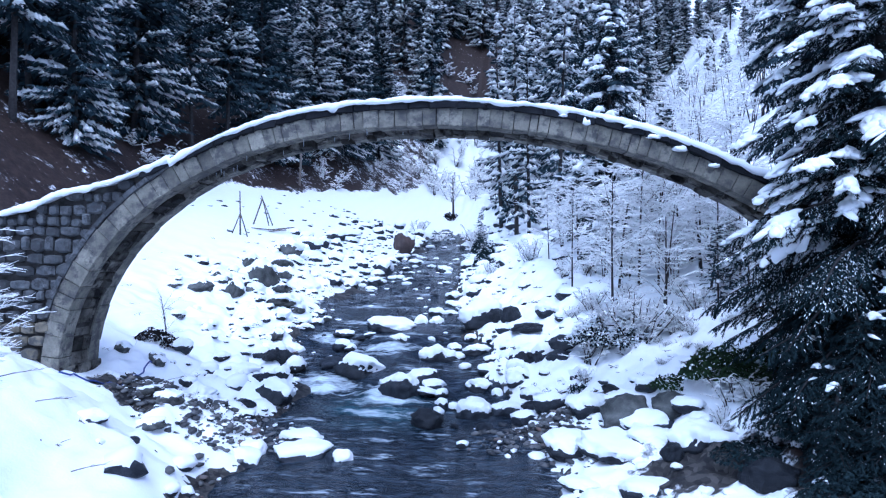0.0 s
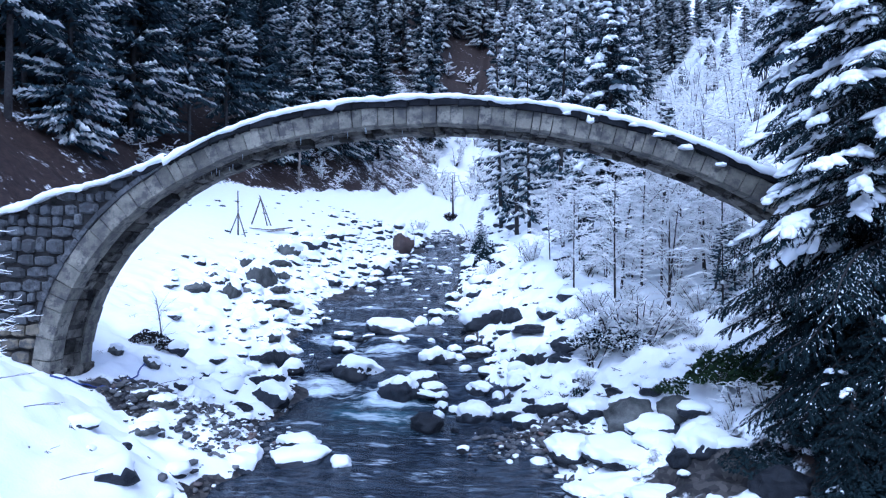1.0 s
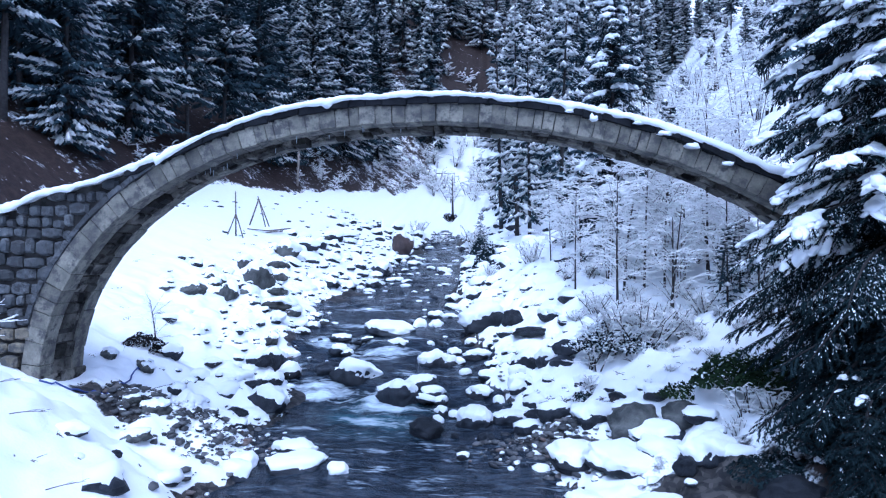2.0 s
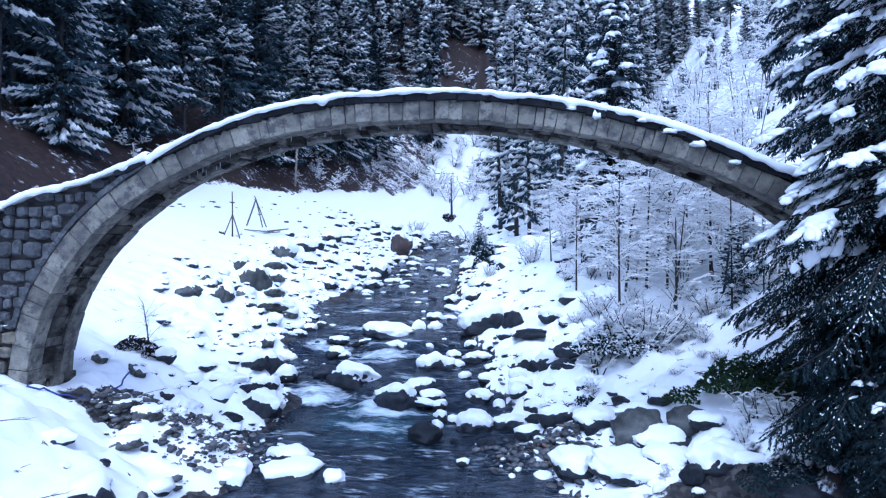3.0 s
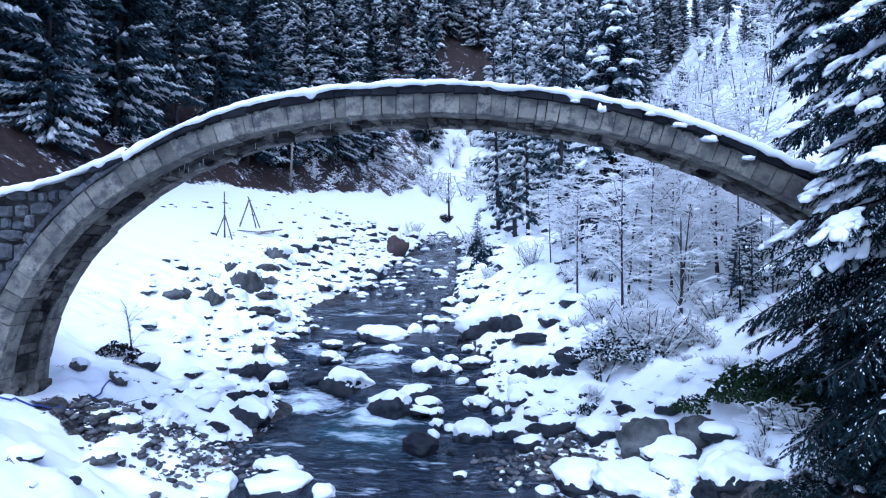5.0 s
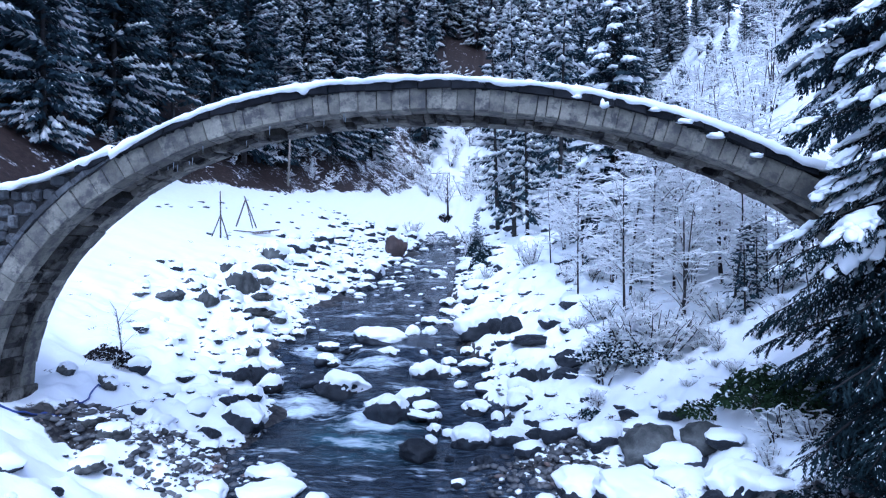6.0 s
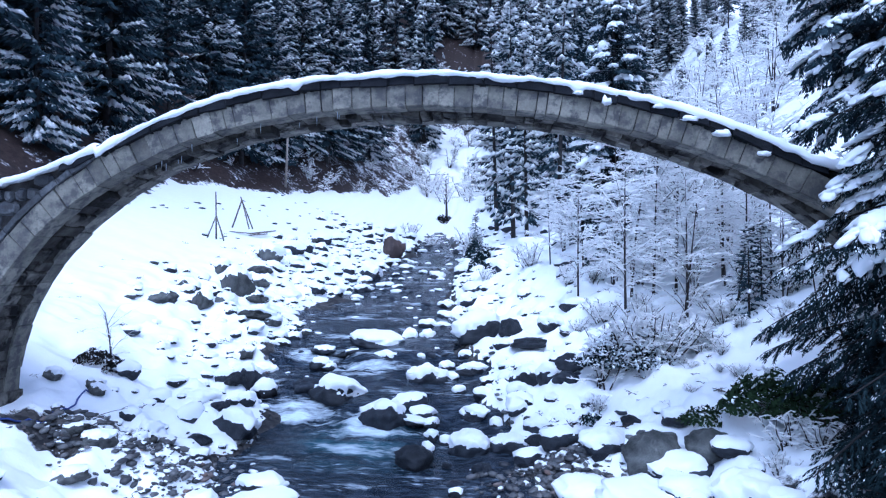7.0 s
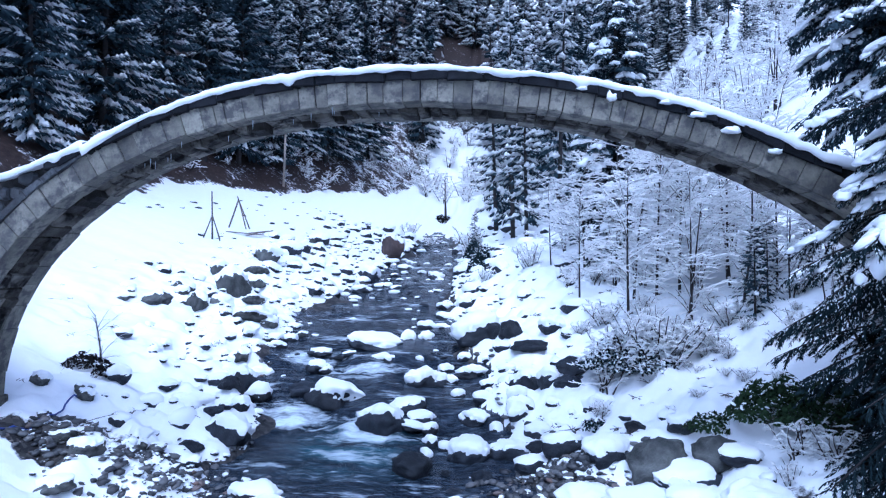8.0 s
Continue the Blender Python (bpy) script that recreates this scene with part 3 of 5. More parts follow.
def build_deck_snow():
    """The snow along the deck, rounded at both edges and ragged below."""
    xs = np.arange(-17.5, 12.5, 0.045)
    verts, m = [], 12
    for x in xs:
        z0 = deck_z(x)
        th = 0.1 + 0.05 * smooth_step(1.0, 4.5, x) + 0.035 * fbm(x * 0.9, 1.0) + 0.034 * fbm(x * 3.5, 4.0) + 0.016 * fbm(x * 9.0, 6.0, 0, 2)
        drip = max(0.0, fbm(x * 1.1, 8.0, 0, 2) - 0.1) ** 1.6 * 0.2 + 0.04 * (0.4 + fbm(x * 3.1, 3.0, 0, 3))
        for d in DRIPS:
            drip += 0.085 * math.exp(-((x - d) / 0.1) ** 4)
        lip = 0.055 + 0.03 * fbm(x * 2.4, 2.0)
        yf = FRONT - 0.06 - lip * 0.6 - 0.02
        prof = [(yf + 0.07, -0.015 - drip * 0.6), (yf + 0.015, -0.03 - drip), (yf - 0.01, 0.03 - drip * 0.3), (yf + 0.005, th * 0.62), (yf + 0.07, th * 0.95), (yf + 0.3, th * 1.05)]
        yb = BACK + 0.09
        prof += [(yb - 0.5, th * 0.85), (yb - 0.2, th), (yb - 0.06, th * 0.9), (yb, th * 0.5), (yb + 0.01, 0.0), (yb - 0.06, -0.03)]
        for k, (y, dz) in enumerate(prof):
            wob = 0.012 * fbm(x * 4, k * 1.7, 3.0, 2)
            verts.append((x, y + wob, z0 + dz + wob))
    n = len(xs)
    faces = [(i * m + k, (i + 1) * m + k, (i + 1) * m + (k + 1) % m, i * m + (k + 1) % m) for i in range(n - 1) for k in range(m)]
    faces += [tuple(range(m))[::-1], tuple((n - 1) * m + k for k in range(m))]
    bridge_part("snow_cover", (verts, faces), M_SNOW, "thick white snow cover on the deck", True)


DRIPS = (-8.14, -3.58, 1.82)
BODY = build_core()
build_ring()
build_barrel()
build_coping()
build_rubble(-14.5, -7.4, BODY["left"])
build_rubble(6.2, 12.5, BODY["right"])
build_plinth()
build_deck_snow()


# ---- boulders ----
def unit_ball(level):
    bm = bmesh.new()
    bmesh.ops.create_icosphere(bm, subdivisions=level, radius=1.0)
    v = [p.co.copy() for p in bm.verts]
    f = [tuple(p.index for p in q.verts) for q in bm.faces]
    bm.free()
    return v, f


BALL2, BALL3, BALL1, BALL4 = unit_ball(2), unit_ball(3), unit_ball(1), unit_ball(4)


def rock_shape(seed, angular, ball):
    """A boulder about one metre wide: a ball, cut by planes and roughened."""
    r = random.Random(seed)
    cuts = []
    for _ in range(int(6 + 7 * angular)):
        n = Vector((r.gauss(0, 1), r.gauss(0, 1), r.gauss(0, 0.7))).normalized()
        cuts.append((n, r.uniform(0.62, 0.92) if angular > 0.5 else r.uniform(0.75, 0.97)))
    off = Vector((r.uniform(0, 50), r.uniform(0, 50), r.uniform(0, 50)))
    sx, sy, sz = r.uniform(0.9, 1.1), r.uniform(0.7, 0.95), r.uniform(0.55, 0.8)
    out = []
    for p in ball[0]:
        q = p.copy()
        for n, d in cuts:
            k = q.dot(n) - d
            if k > 0:
                q -= n * k * 0.9
        q *= 1 + 0.22 * noise.noise(p * 1.3 + off) + 0.13 * noise.noise(p * 3.4 + off) + 0.075 * noise.noise(p * 8.0 + off)
        out.append(Vector((q.x * sx, q.y * sy, q.z * sz)) * 0.5)
    return out


def cap_shape(rock, ball, seed, amount, thick, ragged=0.26):
    """Snow lying on such a boulder: it swells from the upper side and dips into the stone below."""
    off = Vector((seed * 3.1, 5.0, 2.0))
    out = []
    for p, q in zip(ball[0], rock):
        tilt = p.z * 0.9 + p.y * 0.42
        w = smooth_step(0.0, 0.36, tilt + 0.4 * noise.noise(p * 1.7 + off) + ragged * noise.noise(p * 4.2 + off) - 0.55 + 0.75 * amount)
        c = q * (0.9 + 0.13 * w)
        c.z += thick * w * (0.75 + 0.35 * noise.noise(p * 2.2 + off) + 0.3 * noise.noise(p * 4.5 + off))
        c.y += 0.12 * w * max(p.y, 0)
        c.x *= 1 + 0.06 * w
        out.append(c)
    return out


ROCKS = []
for k in range(14):
    ang = 1.0 if k % 3 == 0 else 0.2
    shp = rock_shape(100 + k, ang, BALL4)
    ROCKS.append((mesh_of("rock", shp, BALL4[1], M_ROCK, True),
                  mesh_of("snow_cap", cap_shape(shp, BALL4, k, 0.7 + 0.11 * (k % 3), 0.15, 0.16), BALL4[1], M_SNOW, True),
                  mesh_of("snow_cap", cap_shape(shp, BALL4, k + 40, 0.45, 0.10), BALL4[1], M_SNOW, True),
                  mesh_of("snow_cap", cap_shape(shp, BALL4, k + 20, 1.05, 0.2, 0.24), BALL4[1], M_SNOW, True)))


SMALL_ROCKS = []
for k in range(12):
    shp = rock_shape(140 + k, 0.9 if k % 2 else 0.3, BALL3)
    SMALL_ROCKS.append((mesh_of("rock", shp, BALL3[1], M_ROCK, True),
                        mesh_of("snow_cap", cap_shape(shp, BALL3, k + 5, 0.8 + 0.13 * (k % 3), 0.17), BALL3[1], M_SNOW, True),
                        mesh_of("snow_cap", cap_shape(shp, BALL3, k + 60, 0.45, 0.10), BALL3[1], M_SNOW, True),
                        mesh_of("snow_cap", cap_shape(shp, BALL3, k + 80, 1.15, 0.2, 0.3), BALL3[1], M_SNOW, True)))


FAR_SHAPES = []
for k in range(8):
    shp = rock_shape(300 + k, (k % 2) * 0.8, BALL2)
    FAR_SHAPES.append((shp, cap_shape(shp, BALL2, k, 0.85 + 0.16 * (k % 3), 0.17), cap_shape(shp, BALL2, k + 9, 0.45, 0.1), cap_shape(shp, BALL2, k + 30, 1.15, 0.2, 0.3)))
TINY_ROCKS = [(mesh_of("rock", a, BALL2[1], M_ROCK, True), mesh_of("snow_cap", b, BALL2[1], M_SNOW, True), mesh_of("snow_cap", c, BALL2[1], M_SNOW, True), mesh_of("snow_cap", d, BALL2[1], M_SNOW, True)) for a, b, c, d in FAR_SHAPES]


def water_z(x, y):
    xl, xr = float(shore(XL_Y, XL_X, y)), float(shore(XR_Y, XR_X, y))
    return float(stream_level(y)) if xl < x < xr else -99.0


BOULDER_LABELS = ("grey river boulder with a thick cap of snow", "dark wet boulder with a thin patch of snow", "bare grey river boulder with no snow on it")


def boulder(x, y, w, state=0, kind=None, sink=0.1, tall=1.0, mat=None, label="", deep=False):
    """state 0: deep snow cap, 1: thin patch, 2: bare."""
    shapes = ROCKS if w > 0.85 or kind is not None else SMALL_ROCKS if w > 0.42 or y < 13 else TINY_ROCKS
    k = rng.randrange(len(shapes)) if kind is None else kind
    z = max(ground(x, y), water_z(x, y) - 0.06) + w * (0.22 - sink) * tall
    ob = tagged(new("boulder"), label or BOULDER_LABELS[state], "boulder", "boulders along the stream")
    ob.empty_display_size = 0.1
    ob.matrix_basis = pose(x, y, z, rng.uniform(-8, 8), rng.uniform(-8, 8), rng.uniform(-55, 55)) @ Matrix.Diagonal((w * rng.choice((-1, 1)), w, w * tall, 1))
    me = shapes[k][0]
    if mat:
        me = me.copy()
        me.materials[0] = mat
    piece("rock", me, ob)
    if state < 2:
        piece("snow_cap", shapes[k][3 if deep and state == 0 else 1 + state], ob)
    return ob


# each row: x, y, width, relative height
POOL_ROCKS = [(-4.5, 21.86, 1.55, 0.84), (-0.31, 18.72, 1.09, 1.2), (-4.21, 26.98, 2.14, 0.61), (-3.55, 25.13, 0.93, 0.88), (-1.83, 23.38, 1.21, 1.04), (-1.28, 24.58, 0.62, 0.97),
              (-1.07, 23.7, 0.63, 0.71), (-0.74, 22.33, 0.41, 1.4), (-1.65, 20.73, 0.83, 0.74), (-1.38, 20.14, 0.51, 1.18), (-1.96, 20.36, 0.85, 0.45), (-1.33, 19.55, 0.43, 1.12),
              (-0.92, 19.22, 0.39, 1.21), (-0.19, 20.7, 0.86, 0.77), (0.37, 20.17, 0.41, 1.4), (0.15, 22.96, 0.58, 0.86), (-0.46, 24.32, 1.01, 0.84), (-0.62, 25.47, 0.64, 0.86),
              (-2.24, 25.26, 0.34, 1.4), (-1.71, 31.41, 0.95, 0.72), (-1.89, 33.83, 0.92, 0.81)]
UPSTREAM_ROCKS = [(-2.94, 27.58, 0.7, 1.5), (-2.44, 29.78, 0.8, 0.91), (-2.19, 27.87, 0.84, 0.9), (-1.04, 32.63, 0.83, 0.75), (-5.02, 39.1, 0.81, 0.6), (-3.12, 42.8, 1.1, 0.86),
                  (-5.54, 47.02, 1.21, 0.65), (-7.23, 42.11, 1.6, 1.32), (-6.8, 37.91, 1.05, 0.81), (-6.75, 35.7, 0.74, 0.67), (-5.31, 24.4, 0.59, 0.92), (-4.75, 16.27, 1.1, 0.58),
                  (-4.53, 15.25, 1.55, 0.6), (-3.4, 15.12, 0.63, 1.0), (-1.75, 29.7, 0.75, 0.65), (-5.82, 30.98, 0.37, 0.92), (-7.52, 36.66, 0.64, 0.81)]
WET_ROCKS = [(-2.75, 20.28, 1.19, 1.01), (-2.07, 21.41, 1.07, 0.54), (-5.71, 24.51, 0.76, 0.99), (-0.54, 16.23, 0.38, 1.04), (-5.93, 25.87, 0.89, 0.48), (-1.37, 18.52, 0.44, 1.5),
             (-4.79, 25.74, 0.66, 0.54), (-7.31, 28.23, 0.59, 0.81), (0.71, 18.87, 1.13, 0.72), (1.89, 17.71, 0.97, 1.08), (4.03, 15.75, 1.6, 0.63), (1.34, 21.97, 1.0, 1.17),
             (-7.39, 22.06, 0.89, 1.5), (-8.55, 23.63, 0.76, 0.9), (-10.74, 28.25, 1.12, 0.95), (-11.69, 34.86, 1.24, 0.65)]
BARE_ROCKS = [(-1.63, 17.83, 1.1, 0.92), (-0.61, 16.85, 0.42, 0.43), (-0.83, 17.72, 0.24, 1.01), (-5.57, 22.57, 0.97, 0.7), (0.97, 25.7, 0.98, 1.19), (1.54, 24.62, 1.34, 0.39),
              (2.54, 21.64, 1.04, 0.95), (2.38, 20.98, 0.91, 0.68), (3.6, 16.19, 1.35, 0.95), (3.5, 17.95, 0.55, 0.9), (4.6, 15.9, 1.0, 1.0), (3.98, 13.47, 0.53, 1.19),
              (-8.28, 24.33, 0.82, 0.85), (-7.15, 20.71, 0.62, 0.95), (-7.14, 19.55, 0.63, 0.72), (-6.85, 17.69, 0.64, 0.73), (-7.69, 16.95, 0.44, 1.2), (-1.82, 34.65, 0.41, 0.92), (0.0, 17.47, 0.58, 1.2)]
BANK_BARE = [(-11.32, 31.0, 1.28, 1.47), (-12.41, 32.14, 0.88, 1.18), (-11.14, 27.22, 0.74, 1.6), (-12.29, 26.31, 0.97, 0.81), (-12.31, 28.36, 0.94, 1.16), (-10.96, 32.68, 0.88, 0.86),
             (-10.12, 30.33, 0.81, 0.65), (-11.92, 37.09, 1.32, 1.21), (-9.41, 28.04, 1.24, 0.45), (-7.73, 14.26, 0.7, 0.5), (-7.93, 15.42, 0.69, 0.8), (-8.76, 15.97, 0.64, 0.7),
             (-9.84, 18.19, 0.48, 1.2), (-10.48, 17.53, 0.48, 1.04), (-9.57, 17.88, 0.44, 1.0), (-10.33, 22.44, 0.46, 0.88), (-7.13, 12.52, 0.24, 0.97), (-5.61, 16.05, 0.57, 0.7), (5.1, 11.5, 1.0, 0.9), (5.75, 10.9, 0.8, 0.9)]
RIGHT_ROCKS = [(-0.08, 26.67, 1.97, 0.79), (1.84, 21.3, 0.71, 1.29), (0.97, 21.06, 0.63, 1.16), (1.05, 20.61, 0.72, 0.77), (0.04, 21.56, 0.75, 0.77), (0.93, 20.23, 0.61, 1.16),
               (2.73, 16.95, 1.13, 1.09), (4.83, 15.3, 0.84, 0.96), (3.85, 14.82, 1.2, 0.84), (3.11, 14.78, 1.71, 0.74), (2.17, 15.49, 1.24, 0.84), (4.49, 13.74, 0.99, 1.2),
               (1.41, 19.18, 0.71, 0.88), (0.76, 23.46, 0.59, 0.75), (4.85, 13.34, 0.69, 1.0), (2.1, 13.5, 0.9, 0.6), (3.3, 12.6, 1.1, 0.7)]
LEFT_ROCKS = [(-6.72, 21.91, 0.77, 1.13), (-6.66, 20.28, 0.54, 1.29), (-6.35, 18.77, 1.22, 1.0), (-11.8, 40.59, 1.51, 0.92), (-11.43, 42.44, 1.13, 0.97), (-11.67, 46.98, 1.49, 0.99),
              (-5.69, 15.25, 0.69, 1.03), (-5.64, 14.68, 0.85, 0.81), (-9.36, 18.96, 0.64, 1.0), (-8.62, 20.05, 0.55, 0.75), (-8.31, 20.92, 0.49, 1.12), (-14.1, 30.14, 0.73, 0.99),
              (-7.66, 26.4, 0.69, 0.86), (-7.53, 27.49, 0.62, 0.99), (-8.14, 27.53, 0.73, 0.86), (-7.92, 29.22, 0.77, 0.75), (-8.45, 37.17, 0.97, 0.75), (-8.47, 34.17, 1.07, 0.81)]
for x, y, w, h in POOL_ROCKS + UPSTREAM_ROCKS:
    boulder(x, y, w, 0, None, 0.2, h * 0.92, None, "", w < 0.9 and rng.random() < 0.5)
for x, y, w, h in RIGHT_ROCKS + LEFT_ROCKS:
    low = x > 1.9 and y < 15.6
    boulder(x, y, w, 0, None, 0.3 if low else 0.16, h * (0.72 if low else 1.0), None, "", w < 0.8 or low)
for x, y, w, h in WET_ROCKS:
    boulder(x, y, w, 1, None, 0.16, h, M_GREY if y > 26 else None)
for x, y, w, h in BARE_ROCKS + BANK_BARE:
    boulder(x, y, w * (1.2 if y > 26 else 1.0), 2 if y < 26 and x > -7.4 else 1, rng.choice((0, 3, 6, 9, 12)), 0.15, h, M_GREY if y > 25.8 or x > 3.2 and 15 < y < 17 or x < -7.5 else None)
for x, y, w, h in BANK_BARE + LEFT_ROCKS:
    if y > 26 and x < -9:
        for _ in range(3):
            boulder(x + rng.uniform(-1.1, 1.1), y + rng.uniform(-0.9, 1.2), w * rng.uniform(0.4, 0.75), rng.choice((0, 0, 1)), None, 0.22, rng.uniform(0.7, 1.1), M_GREY, "", True)
boulder(-7.1, 51.0, 2.15, 1, 3, 0.0, 1.35, M_RED, "rust-brown boulder beside the stream with a little snow")

TAKEN = [(x, y, w) for x, y, w, h in POOL_ROCKS + UPSTREAM_ROCKS + RIGHT_ROCKS + LEFT_ROCKS + WET_ROCKS + BARE_ROCKS + BANK_BARE] + [(-10.3, 19.2, 1.7), (-6.5, 51, 2.0)]


def free_spot(x, y, w):
    return all((x - a) ** 2 + (y - b) ** 2 > (0.42 * (w + c)) ** 2 for a, b, c in TAKEN)


def scatter_boulders():
    """Stones strewn over both banks and the bed; the nearest are things, the rest one heap."""
    far_rock, far_snow = Soup(), Soup()
    made, tries = 0, 0
    while made < 820 and tries < 20000:
        tries += 1
        y = 11.5 + 50 * rng.random() ** 1.5
        xl, xr = float(shore(XL_Y, XL_X, y)), float(shore(XR_Y, XR_X, y))
        zone = rng.random()
        if zone < 0.55:
            if y < 16.3 and (y > 13.4 or rng.random() < 0.93):
                continue
            x = xl - 0.02 - abs(rng.gauss(0, 1)) * (1.5 + 0.045 * max(0, y - 20))
        elif zone < 0.8:
            x = xr - 0.05 + abs(rng.gauss(0, 1)) * 1.9
        else:
            if y < 23.0:
                continue
            x = rng.uniform(xl, xr)
        w = 0.22 + 0.95 * rng.random() ** 2.2
        if y > 30:
            w *= 1.3
        if zone >= 0.8:
            w *= 0.42
        if not free_spot(x, y, w):
            continue
        TAKEN.append((x, y, w))
        made += 1
        q = rng.random()
        st = 0 if q < 0.9 or y < 13.5 else 1 if q < 0.97 else 2
        if zone >= 0.8:
            st = (0, 1, 2, 2)[int(q * 4)]
        if made <= 360 and y < 40:
            boulder(x, y, w, st, None, rng.uniform(0.26, 0.5) if zone < 0.8 else 0.3, rng.uniform(0.7, 1.0), None, "", st == 0 and zone < 0.8)
        else:
            k = rng.randrange(len(FAR_SHAPES))
            z = max(ground(x, y), water_z(x, y) - 0.1) + rng.uniform(-0.14, 0.08) * w
            m = pose(x, y, z, 0, 0, rng.uniform(-60, 60)) @ Matrix.Diagonal((w, w, w * 0.85, 1))
            far_rock.add([m @ p for p in FAR_SHAPES[k][0]], BALL2[1])
            if st < 2:
                far_snow.add([m @ p for p in FAR_SHAPES[k][3 if st == 0 and rng.random() < 0.65 else 1 + st]], BALL2[1])
    for _ in range(40):
        y = rng.uniform(38, 62)
        x = rng.gauss(-17.5 + 0.05 * (y - 40), 3.0) if rng.random() < 0.7 else rng.uniform(-23, -11)
        w, k = rng.uniform(0.2, 0.5), rng.randrange(len(FAR_SHAPES))
        m = pose(x, y, ground(x, y) - 0.05 * w, 0, 0, rng.uniform(0, 360)) @ Matrix.Diagonal((w * 1.3, w, w * 0.7, 1))
        far_rock.add([m @ p for p in FAR_SHAPES[k][0]], BALL2[1])
        if rng.random() < 0.75:
            far_snow.add([m @ p for p in FAR_SHAPES[k][2]], BALL2[1])
    for _ in range(70):
        y = rng.uniform(33, 67)
        xl, xr = float(shore(XL_Y, XL_X, y)), float(shore(XR_Y, XR_X, y))
        x, w, k = rng.uniform(xl, xr), rng.uniform(0.2, 0.75), rng.randrange(len(FAR_SHAPES))
        m = pose(x, y, water_z(x, y) - 0.06 * w, 0, 0, rng.uniform(0, 360)) @ Matrix.Diagonal((w * 1.2, w, w * 0.7, 1))
        far_rock.add([m @ p for p in FAR_SHAPES[k][0]], BALL2[1])
        if rng.random() < 0.6:
            far_snow.add([m @ p for p in FAR_SHAPES[k][rng.choice((1, 2, 3))]], BALL2[1])
    heap = tagged(new("stones"), "strewn snow-capped stones along the stream banks", "stones", kind="stuff")
    piece("rocks", far_rock.mesh("rocks", M_ROCK), heap)
    piece("snow_caps", far_snow.mesh("snow_caps", M_SNOW, True), heap)


scatter_boulders()


def build_pebbles():
    """Wet shingle on the shores and in the shallows."""
    s, sn = Soup(), Soup()
    n = 0
    while n < 2600:
        if rng.random() < 0.4:
            x, y = rng.uniform(-9.6, -4.6), rng.gauss(15.9, 0.6)
            if y > 17.5 or y < 14.2 or x - 0.9 * (y - 15.9) > -4.7:
                continue
        elif rng.random() < 0.5:
            x, y = rng.gauss(1.6, 0.7), rng.gauss(16.7, 0.55)
        else:
            y = rng.uniform(12, 40)
            xl, xr = float(shore(XL_Y, XL_X, y)), float(shore(XR_Y, XR_X, y))
            x = xl + 0.15 - abs(rng.gauss(0, 0.45)) if rng.random() < 0.5 else xr - 0.2 + abs(rng.gauss(0, 0.5))
        w = 0.05 + 0.24 * rng.random() ** 2.6
        z = max(ground(x, y), water_z(x, y) - 0.03) + 0.1 * w
        k = rng.randrange(6)
        m = pose(x, y, z, rng.uniform(-20, 20), rng.uniform(-20, 20), rng.uniform(0, 360)) @ Matrix.Diagonal((w * 1.15, w, w * 0.8, 1))
        s.add([m @ p for p in SMALL[k]], BALL1[1])
        if rng.random() < (0.2 if x < -3 else 0.08):
            m = Matrix.Translation((0, 0, 0.025)) @ m @ Matrix.Diagonal((0.92, 0.92, 0.8, 1))
            sn.add([m @ p for p in SMALL[k]], BALL1[1])
        n += 1
    peb = tagged(new("pebbles"), "wet grey and brown shingle at the water's edge", "pebbles", kind="stuff")
    piece("shingle", s.mesh("shingle", M_SHINGLE, True), peb)
    piece("snow_crumbs", sn.mesh("snow_crumbs", M_SNOW, True), peb)


def island_stone(name, dark, light):
    m, nt, b = material(name, 0.55)
    geo = nt.nodes.new("ShaderNodeNewGeometry")
    r = ramp(nt, geo.outputs["Random Per Island"], [(0.0, dark), (0.55, tuple((p + q) / 2 for p, q in zip(dark, light))), (0.9, light), (1.0, (0.2, 0.13, 0.1))])
    n2 = noise_node(nt, 20, 4)
    nt.links.new(mix(nt, 0.45, r.outputs[0], mix(nt, 1.0, r.outputs[0], n2.outputs[0], "MULTIPLY")), b.inputs["Base Color"])
    bump(nt, b, n2.outputs[0], 0.5, 0.01)
    return m


M_SHINGLE = island_stone("shingle", (0.022, 0.024, 0.03), (0.18, 0.18, 0.18))
SMALL = [rock_shape(500 + k, 0.2, BALL1) for k in range(6)]
build_pebbles()


# ---- trees ----
def branch_line(r, base, az, length, pitch, droop, lift, n=6):
    """Points of a bough that leaves the stem at a pitch, droops and lifts its tip."""
    pts, p = [base.copy()], base.copy()
    for i in range(n):
        t = (i + 0.5) / n
        a = pitch - droop * t + lift * t * t
        az += r.uniform(-0.09, 0.09)
        p = p + Vector((math.cos(az) * math.cos(a), math.sin(az) * math.cos(a), math.sin(a))) * (length / n)
        pts.append(p.copy())
    return pts


def along(pts, t):
    k = min(int(t * (len(pts) - 1)), len(pts) - 2)
    f = t * (len(pts) - 1) - k
    return pts[k].lerp(pts[k + 1], f), (pts[k + 1] - pts[k]).normalized()


def blade(soup, p, d, length, width, r):
    """One spray of needles: a folded leaf shape."""
    side = d.cross(Vector((r.uniform(-0.5, 0.5), r.uniform(-0.5, 0.5), 1))).normalized()
    m = p + d * length * 0.45
    soup.add([p, m + side * width + Vector((0, 0, -0.3 * width)), p + d * length, m - side * width + Vector((0, 0, -0.3 * width)), m + Vector((0, 0, 0.15 * width))],
             [(0, 1, 4), (1, 2, 4), (2, 3, 4), (3, 0, 4)])


